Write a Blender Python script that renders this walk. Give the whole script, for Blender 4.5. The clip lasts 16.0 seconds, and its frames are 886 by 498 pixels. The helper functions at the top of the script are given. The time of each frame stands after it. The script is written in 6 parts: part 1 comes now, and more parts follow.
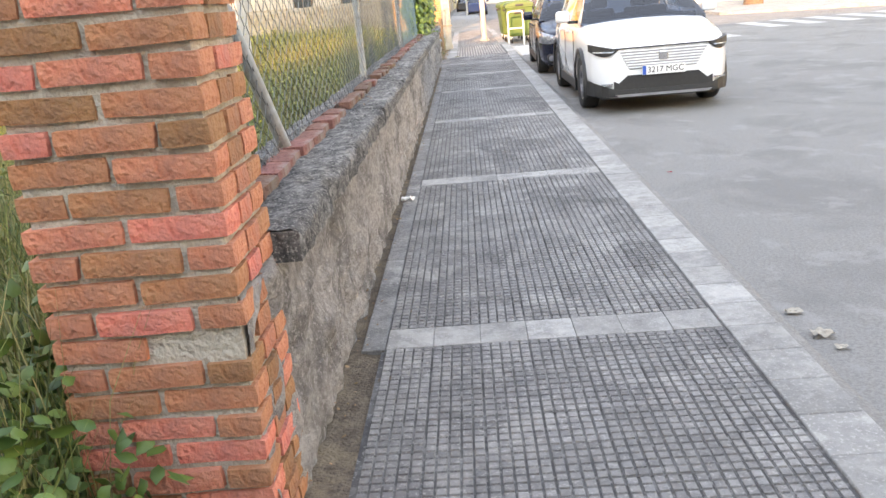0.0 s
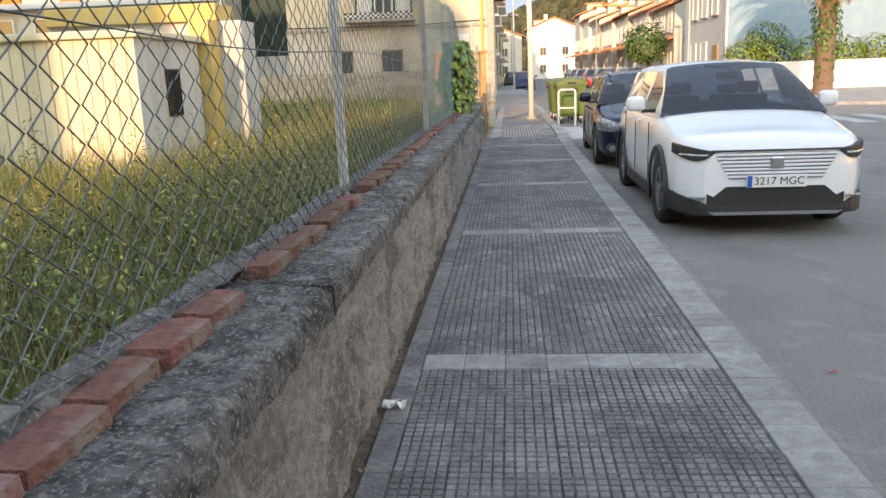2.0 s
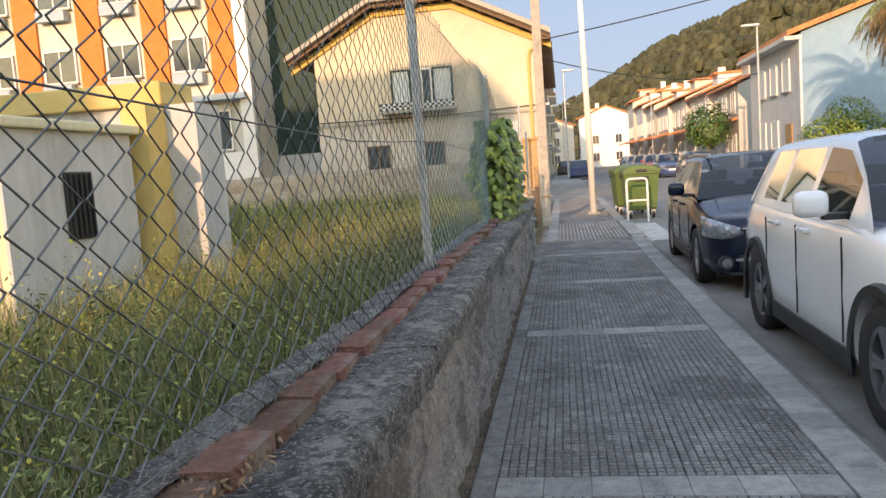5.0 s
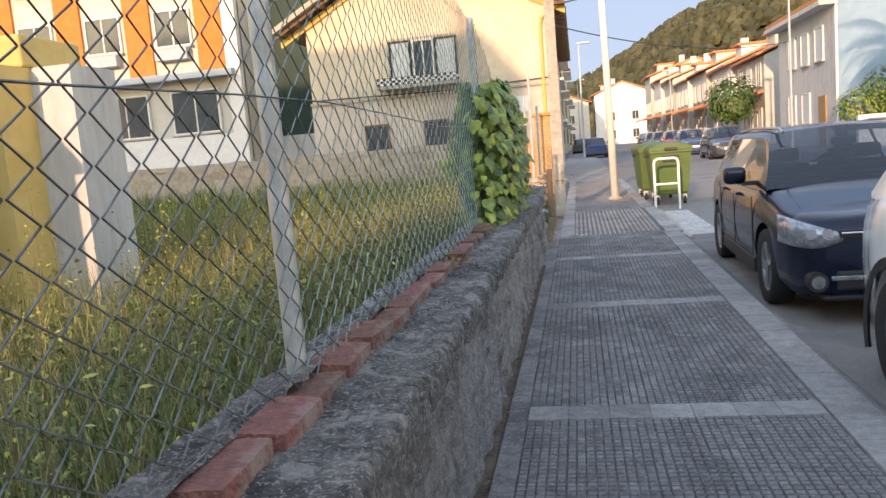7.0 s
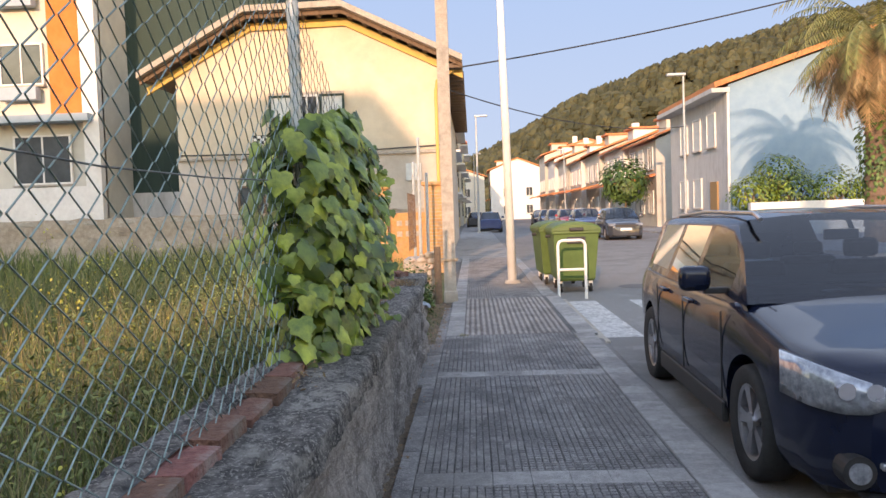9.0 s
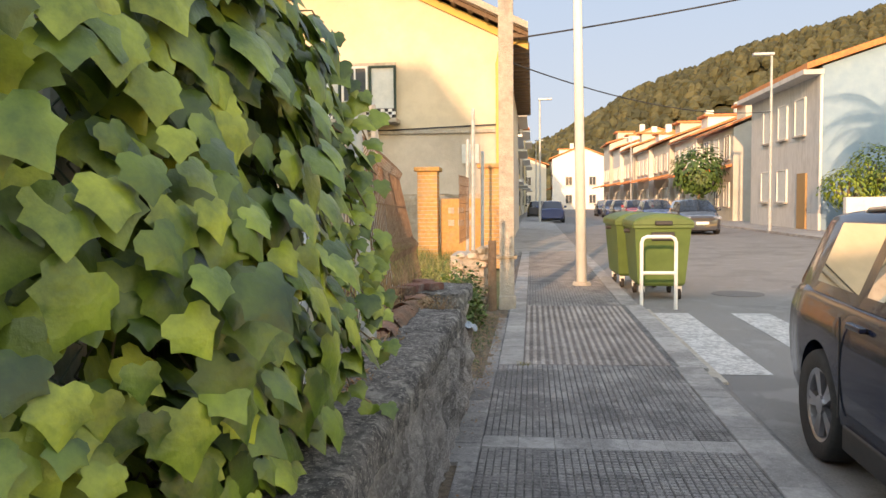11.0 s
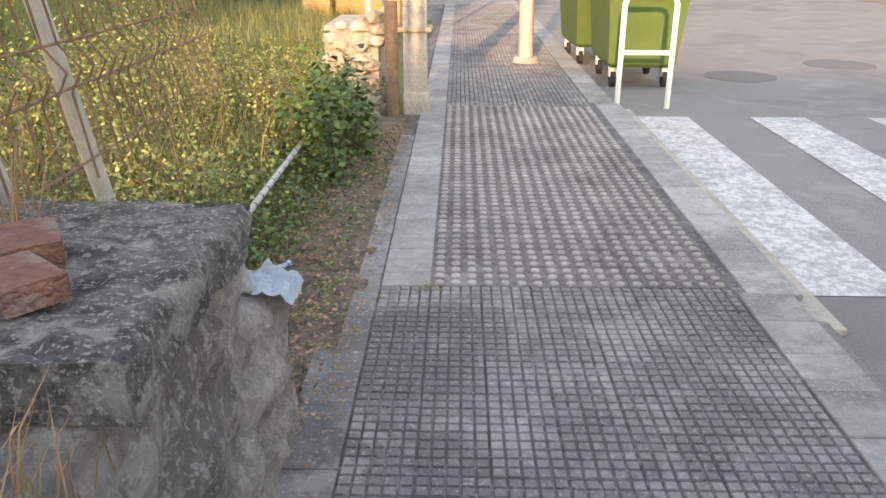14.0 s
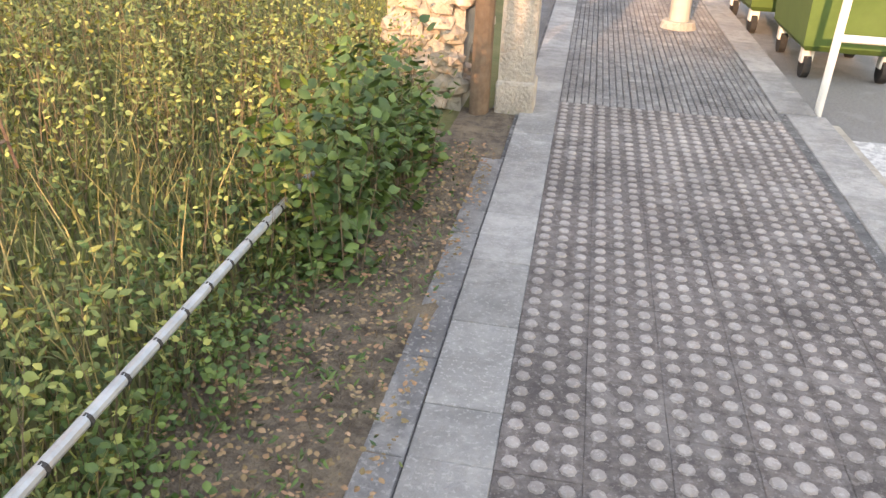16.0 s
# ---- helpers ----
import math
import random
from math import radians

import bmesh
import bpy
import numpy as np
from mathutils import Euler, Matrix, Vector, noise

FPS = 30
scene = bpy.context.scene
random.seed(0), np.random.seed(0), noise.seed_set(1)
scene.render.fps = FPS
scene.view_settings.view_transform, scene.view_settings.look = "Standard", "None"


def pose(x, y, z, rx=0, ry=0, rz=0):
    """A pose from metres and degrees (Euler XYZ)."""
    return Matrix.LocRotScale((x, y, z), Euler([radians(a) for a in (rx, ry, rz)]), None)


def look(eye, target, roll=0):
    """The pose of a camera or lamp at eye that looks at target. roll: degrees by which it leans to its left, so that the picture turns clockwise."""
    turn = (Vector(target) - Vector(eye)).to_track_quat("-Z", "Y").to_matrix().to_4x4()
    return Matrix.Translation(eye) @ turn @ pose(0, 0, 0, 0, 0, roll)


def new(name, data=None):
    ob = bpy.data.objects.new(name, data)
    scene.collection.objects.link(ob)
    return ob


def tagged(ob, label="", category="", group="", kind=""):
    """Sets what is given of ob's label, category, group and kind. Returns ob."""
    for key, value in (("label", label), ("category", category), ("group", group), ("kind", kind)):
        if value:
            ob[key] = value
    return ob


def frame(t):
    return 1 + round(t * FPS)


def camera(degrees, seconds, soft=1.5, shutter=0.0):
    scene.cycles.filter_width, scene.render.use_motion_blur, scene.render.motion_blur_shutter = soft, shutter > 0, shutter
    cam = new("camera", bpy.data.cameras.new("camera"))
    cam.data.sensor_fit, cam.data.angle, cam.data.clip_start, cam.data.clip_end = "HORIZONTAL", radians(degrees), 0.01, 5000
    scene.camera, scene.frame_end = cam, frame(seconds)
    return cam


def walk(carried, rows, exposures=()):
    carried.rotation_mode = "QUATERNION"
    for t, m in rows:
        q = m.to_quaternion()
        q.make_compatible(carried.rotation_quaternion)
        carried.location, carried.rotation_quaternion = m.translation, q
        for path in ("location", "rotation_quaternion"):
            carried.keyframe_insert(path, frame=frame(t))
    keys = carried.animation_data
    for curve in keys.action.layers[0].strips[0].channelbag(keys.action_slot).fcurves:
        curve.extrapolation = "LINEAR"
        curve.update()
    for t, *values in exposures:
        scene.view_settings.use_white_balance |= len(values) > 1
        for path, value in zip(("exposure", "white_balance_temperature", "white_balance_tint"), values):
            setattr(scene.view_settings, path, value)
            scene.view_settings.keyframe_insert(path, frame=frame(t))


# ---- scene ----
cam = camera(59.0, 16.0)
METRES, EYE, TILT, LEAN, TURN = 18.9, 1.38, -1.18, 0.0, 2.9
EXPOSURES = [(0.0, 3.55, 8600, 40), (1.0, 3.05, 8200, 36), (1.5, 2.85, 8000, 35), (2.0, 2.55, 8000, 36), (3.5, 2.3, 8000, 37), (4.5, 2.25, 7800, 36), (7.0, 2.4, 7500, 39), (9.0, 2.3, 7400, 41), (11.5, 2.5, 8900, 37), (12.5, 2.75, 8600, 38), (13.5, 3.1, 8300, 38), (14.5, 2.8, 8300, 40), (16.0, 3.1, 8500, 41)]
ROWS = [
    (0.0, 0.0, 0.0, 0.0, -1.47, -16.55, 4.95),
    (0.5, 0.0039, 0.0338, 0.0014, -0.98, -15.46, 4.73),
    (1.0, 0.0037, 0.0668, 0.0017, 0.02, -14.92, 4.91),
    (1.5, 0.0073, 0.0988, 0.0027, 1.52, -14.97, 4.69),
    (2.0, 0.0075, 0.1299, 0.0031, 1.94, -11.46, 2.01),
    (2.5, 0.0113, 0.1629, 0.0035, 2.97, -9.89, 1.47),
    (3.0, 0.0097, 0.1953, 0.0041, 4.62, -7.18, 1.28),
    (3.5, 0.0119, 0.2282, 0.0043, 5.85, -7.85, 3.17),
    (4.0, 0.0104, 0.2612, 0.0054, 6.84, -4.3, 2.85),
    (4.5, 0.0109, 0.2923, 0.0049, 5.72, -4.34, 3.91),
    (7.0, 0.0172, 0.447, 0.0082, 6.89, -6.04, 4.65),
    (7.5, 0.0184, 0.4814, 0.0093, 0.76, -4.06, 3.06),
    (8.0, 0.022, 0.5146, 0.0096, -1.7, -4.69, 3.72),
    (8.5, 0.022, 0.5455, 0.0112, -1.14, -1.54, 3.02),
    (9.0, 0.0246, 0.5778, 0.0114, -0.69, -1.47, 1.98),
    (11.5, 0.0285, 0.7258, 0.0126, 4.01, -3.04, 0.54),
    (12.0, 0.0299, 0.7561, 0.0129, 2.86, -8.18, 1.05),
    (12.5, 0.0313, 0.7914, 0.0132, 0.85, -14.57, 1.1),
    (13.0, 0.031, 0.8242, 0.0132, -1.12, -19.62, 0.72),
    (13.5, 0.0353, 0.8544, 0.0131, -2.15, -20.67, 0.34),
    (14.0, 0.0382, 0.8842, 0.0141, -1.71, -20.54, -0.11),
    (14.5, 0.0414, 0.9126, 0.0136, -0.32, -22.77, -0.12),
    (15.0, 0.0411, 0.9434, 0.013, 2.21, -26.08, -0.5),
    (15.5, 0.044, 0.9707, 0.0139, 5.57, -26.16, -1.31),
    (16.0, 0.0425, 0.9964, 0.0131, 7.46, -25.95, -2.59),
]
walk(cam, [(t, pose(0, 0, EYE, TILT, LEAN, TURN) @ pose(METRES * x, METRES * y, METRES * z, 90 + pitch, roll, yaw)) for t, x, y, z, yaw, pitch, roll in ROWS],
     exposures=EXPOSURES)

# ---- light ----
SUN_EL, SUN_DX = 12.0, 0.17
world = bpy.data.worlds.new("sky")
scene.world = world
world.use_nodes = True
wn = world.node_tree
sky = wn.nodes.new("ShaderNodeTexSky")
sky.sky_type, sky.sun_disc = "NISHITA", False
sky.sun_elevation, sky.sun_rotation = radians(SUN_EL), radians(180 + math.degrees(math.atan(SUN_DX)))
sky.air_density, sky.dust_density, sky.ozone_density = 2.2, 0.0, 3.0
bg = wn.nodes["Background"]
wn.links.new(sky.outputs[0], bg.inputs[0])
bg.inputs[1].default_value = 0.15
sun_data = bpy.data.lights.new("sun", "SUN")
sun_data.energy, sun_data.angle, sun_data.color = 1.0, radians(0.6), (1.0, 0.76, 0.46)
sun = new("sun", sun_data)
sun.matrix_world = look((-SUN_DX * 40, -40, 40 * math.tan(radians(SUN_EL))), (0, 0, 0))

# distant sky seen over the roofs
def sky_backdrop():
    m = bpy.data.materials.new("distant_sky")
    m.use_nodes = True
    nt = m.node_tree
    nt.nodes.clear()
    tc, sp, mr = nt.nodes.new("ShaderNodeTexCoord"), nt.nodes.new("ShaderNodeSeparateXYZ"), nt.nodes.new("ShaderNodeMapRange")
    mr.inputs[2].default_value = 320
    rp, em, out = nt.nodes.new("ShaderNodeValToRGB"), nt.nodes.new("ShaderNodeEmission"), nt.nodes.new("ShaderNodeOutputMaterial")
    rp.color_ramp.elements[0].color, rp.color_ramp.elements[1].color = (0.098, 0.152, 0.185, 1), (0.055, 0.12, 0.195, 1)
    nt.links.new(tc.outputs["Object"], sp.inputs[0])
    nt.links.new(sp.outputs["Z"], mr.inputs[0])
    nt.links.new(mr.outputs[0], rp.inputs[0])
    nt.links.new(rp.outputs[0], em.inputs[0])
    nt.links.new(em.outputs[0], out.inputs[0])
    me = bpy.data.meshes.new("backdrop_sky")
    vs, fs = [], []
    for k in range(41):
        a = radians(-62 + 124 * k / 40)
        vs += [(660 * math.sin(a), 660 * math.cos(a), -1), (660 * math.sin(a), 660 * math.cos(a), 420)]
    for k in range(40):
        fs.append((2 * k, 2 * k + 2, 2 * k + 3, 2 * k + 1))
    me.from_pydata(vs, [], fs)
    me.materials.append(m)
    return tagged(new("backdrop_sky", me), "pale blue evening sky above the roofs", "sky", kind="structure")
sky_backdrop()

# ---- materials ----
def mat(name, c1, c2=None, scale=8.0, rough=0.8, metal=0.0, bump=0.0, fine=0.0, spec=0.5, coat=0.0, c3=None, stain=0.0, rand=0.0, island=False, stretch=(1, 1, 1), hard=0.15):
    """Procedural surface: two colours mixed by noise, a larger stain layer, fine relief and random shift per piece."""
    m = bpy.data.materials.new(name)
    m.use_nodes = True
    nt = m.node_tree
    n, l = nt.nodes, nt.links
    p = n["Principled BSDF"]
    p.inputs["Roughness"].default_value, p.inputs["Metallic"].default_value = rough, metal
    p.inputs["Specular IOR Level"].default_value, p.inputs["Coat Weight"].default_value = spec, coat
    c2 = c2 or tuple(min(1, c * 0.8) for c in c1)
    tc, mp = n.new("ShaderNodeTexCoord"), n.new("ShaderNodeMapping")
    mp.inputs["Scale"].default_value = stretch
    l.new(tc.outputs["Object"], mp.inputs[0])
    nz = n.new("ShaderNodeTexNoise")
    nz.inputs["Scale"].default_value, nz.inputs["Detail"].default_value, nz.inputs["Roughness"].default_value = scale, 6, 0.65
    l.new(mp.outputs[0], nz.inputs["Vector"])
    rp = n.new("ShaderNodeValToRGB")
    rp.color_ramp.elements[0].position, rp.color_ramp.elements[1].position = 0.5 - hard, 0.5 + hard
    rp.color_ramp.elements[0].color, rp.color_ramp.elements[1].color = (*c1, 1), (*c2, 1)
    l.new(nz.outputs["Fac"], rp.inputs[0])
    out = rp.outputs[0]
    if c3:
        n3 = n.new("ShaderNodeTexNoise")
        n3.inputs["Scale"].default_value, n3.inputs["Detail"].default_value = scale * 0.23, 8
        n3.inputs["Roughness"].default_value = 0.7
        l.new(mp.outputs[0], n3.inputs["Vector"])
        r3 = n.new("ShaderNodeValToRGB")
        r3.color_ramp.elements[0].position, r3.color_ramp.elements[1].position = 0.5, 0.5 + 0.16
        l.new(n3.outputs["Fac"], r3.inputs[0])
        mm = n.new("ShaderNodeMath")
        mm.operation = "MULTIPLY"
        mm.inputs[1].default_value = stain
        l.new(r3.outputs[0], mm.inputs[0])
        mx = n.new("ShaderNodeMixRGB")
        mx.inputs[2].default_value = (*c3, 1)
        l.new(mm.outputs[0], mx.inputs[0])
        l.new(out, mx.inputs[1])
        out = mx.outputs[0]
    if rand:
        if island:
            src = n.new("ShaderNodeNewGeometry").outputs["Random Per Island"]
        else:
            src = n.new("ShaderNodeObjectInfo").outputs["Random"]
        mr = n.new("ShaderNodeMapRange")
        mr.inputs[3].default_value, mr.inputs[4].default_value = 1 - rand, 1 + rand
        l.new(src, mr.inputs[0])
        hs = n.new("ShaderNodeHueSaturation")
        l.new(mr.outputs[0], hs.inputs["Value"])
        mh = n.new("ShaderNodeMapRange")
        mh.inputs[3].default_value, mh.inputs[4].default_value = 0.5 + rand * 0.05, 0.5 - rand * 0.05
        l.new(src, mh.inputs[0])
        l.new(mh.outputs[0], hs.inputs["Hue"])
        l.new(out, hs.inputs["Color"])
        out = hs.outputs[0]
    l.new(out, p.inputs["Base Color"])
    if bump:
        nb = n.new("ShaderNodeTexNoise")
        nb.inputs["Scale"].default_value, nb.inputs["Detail"].default_value = fine or scale * 6, 5
        l.new(mp.outputs[0], nb.inputs["Vector"])
        b = n.new("ShaderNodeBump")
        b.inputs["Strength"].default_value, b.inputs["Distance"].default_value = bump, 0.02
        l.new(nb.outputs["Fac"], b.inputs["Height"])
        l.new(b.outputs[0], p.inputs["Normal"])
    return m

def weathered(name, base, mid, light, dark, mid_scale=14.0, spot_scale=45.0, spots=0.6, patches=0.7, patch_scale=1.3, rough=0.9, bump=0.6, fine=140.0, rand=0.0, island=False, spot_at=0.565):
    """Old outdoor surface in place: two tones, dark stains at arm's length, small pale lichen or salt spots, pitted relief."""
    m = bpy.data.materials.new(name)
    m.use_nodes = True
    n, l = m.node_tree.nodes, m.node_tree.links
    p = n["Principled BSDF"]
    p.inputs["Roughness"].default_value, p.inputs["Specular IOR Level"].default_value = rough, 0.35
    pos = n.new("ShaderNodeNewGeometry").outputs["Position"]
    def layer(scale, lo, hi, detail=8, distort=0.0):
        nz = n.new("ShaderNodeTexNoise")
        nz.inputs["Scale"].default_value, nz.inputs["Detail"].default_value = scale, detail
        nz.inputs["Roughness"].default_value, nz.inputs["Distortion"].default_value = 0.68, distort
        l.new(pos, nz.inputs["Vector"])
        mr = n.new("ShaderNodeMapRange")
        mr.inputs[1].default_value, mr.inputs[2].default_value = lo, hi
        l.new(nz.outputs["Fac"], mr.inputs[0])
        return mr.outputs[0]
    def mixed(fac, amount, a, b):
        mm = n.new("ShaderNodeMath")
        mm.operation = "MULTIPLY"
        mm.inputs[1].default_value = amount
        l.new(fac, mm.inputs[0])
        mx = n.new("ShaderNodeMixRGB")
        l.new(mm.outputs[0], mx.inputs[0])
        if isinstance(a, tuple):
            mx.inputs[1].default_value = (*a, 1)
        else:
            l.new(a, mx.inputs[1])
        mx.inputs[2].default_value = (*b, 1)
        return mx.outputs[0]
    grain = layer(mid_scale, 0.38, 0.62)
    out = mixed(grain, 1.0, base, mid)
    out = mixed(layer(patch_scale, 0.49, 0.60, 8, 0.6), patches, out, dark)
    spot = layer(spot_scale, spot_at, spot_at + 0.05, 3)
    out = mixed(spot, spots, out, light)
    out = mixed(layer(patch_scale * 3.1, 0.545, 0.60, 10, 0.3), spots * 0.75, out, light)
    if rand:
        src = n.new("ShaderNodeNewGeometry").outputs["Random Per Island"] if island else n.new("ShaderNodeObjectInfo").outputs["Random"]
        mr = n.new("ShaderNodeMapRange")
        mr.inputs[3].default_value, mr.inputs[4].default_value = 1 - rand, 1 + rand
        l.new(src, mr.inputs[0])
        hs = n.new("ShaderNodeHueSaturation")
        l.new(mr.outputs[0], hs.inputs["Value"])
        l.new(out, hs.inputs["Color"])
        out = hs.outputs[0]
    l.new(out, p.inputs["Base Color"])
    height = layer(fine, 0.3, 0.7, 6)
    add = n.new("ShaderNodeMath")
    add.operation = "ADD"
    l.new(height, add.inputs[0])
    l.new(grain, add.inputs[1])
    b = n.new("ShaderNodeBump")
    b.inputs["Strength"].default_value, b.inputs["Distance"].default_value = bump, 0.012
    l.new(add.outputs[0], b.inputs["Height"])
    l.new(b.outputs[0], p.inputs["Normal"])
    return m

def clear_glass(name, tint, gloss=0.02):
    """Thin tinted car glass: sees through, with a mirror sheen that grows at a slant."""
    m = bpy.data.materials.new(name)
    m.use_nodes = True
    n, l = m.node_tree.nodes, m.node_tree.links
    n.clear()
    tr_, gl, fr = n.new("ShaderNodeBsdfTransparent"), n.new("ShaderNodeBsdfGlossy"), n.new("ShaderNodeFresnel")
    tr_.inputs[0].default_value = (*tint, 1)
    gl.inputs["Roughness"].default_value = gloss
    fr.inputs[0].default_value = 1.8
    mx, out = n.new("ShaderNodeMixShader"), n.new("ShaderNodeOutputMaterial")
    l.new(fr.outputs[0], mx.inputs[0])
    l.new(tr_.outputs[0], mx.inputs[1])
    l.new(gl.outputs[0], mx.inputs[2])
    l.new(mx.outputs[0], out.inputs[0])
    return m

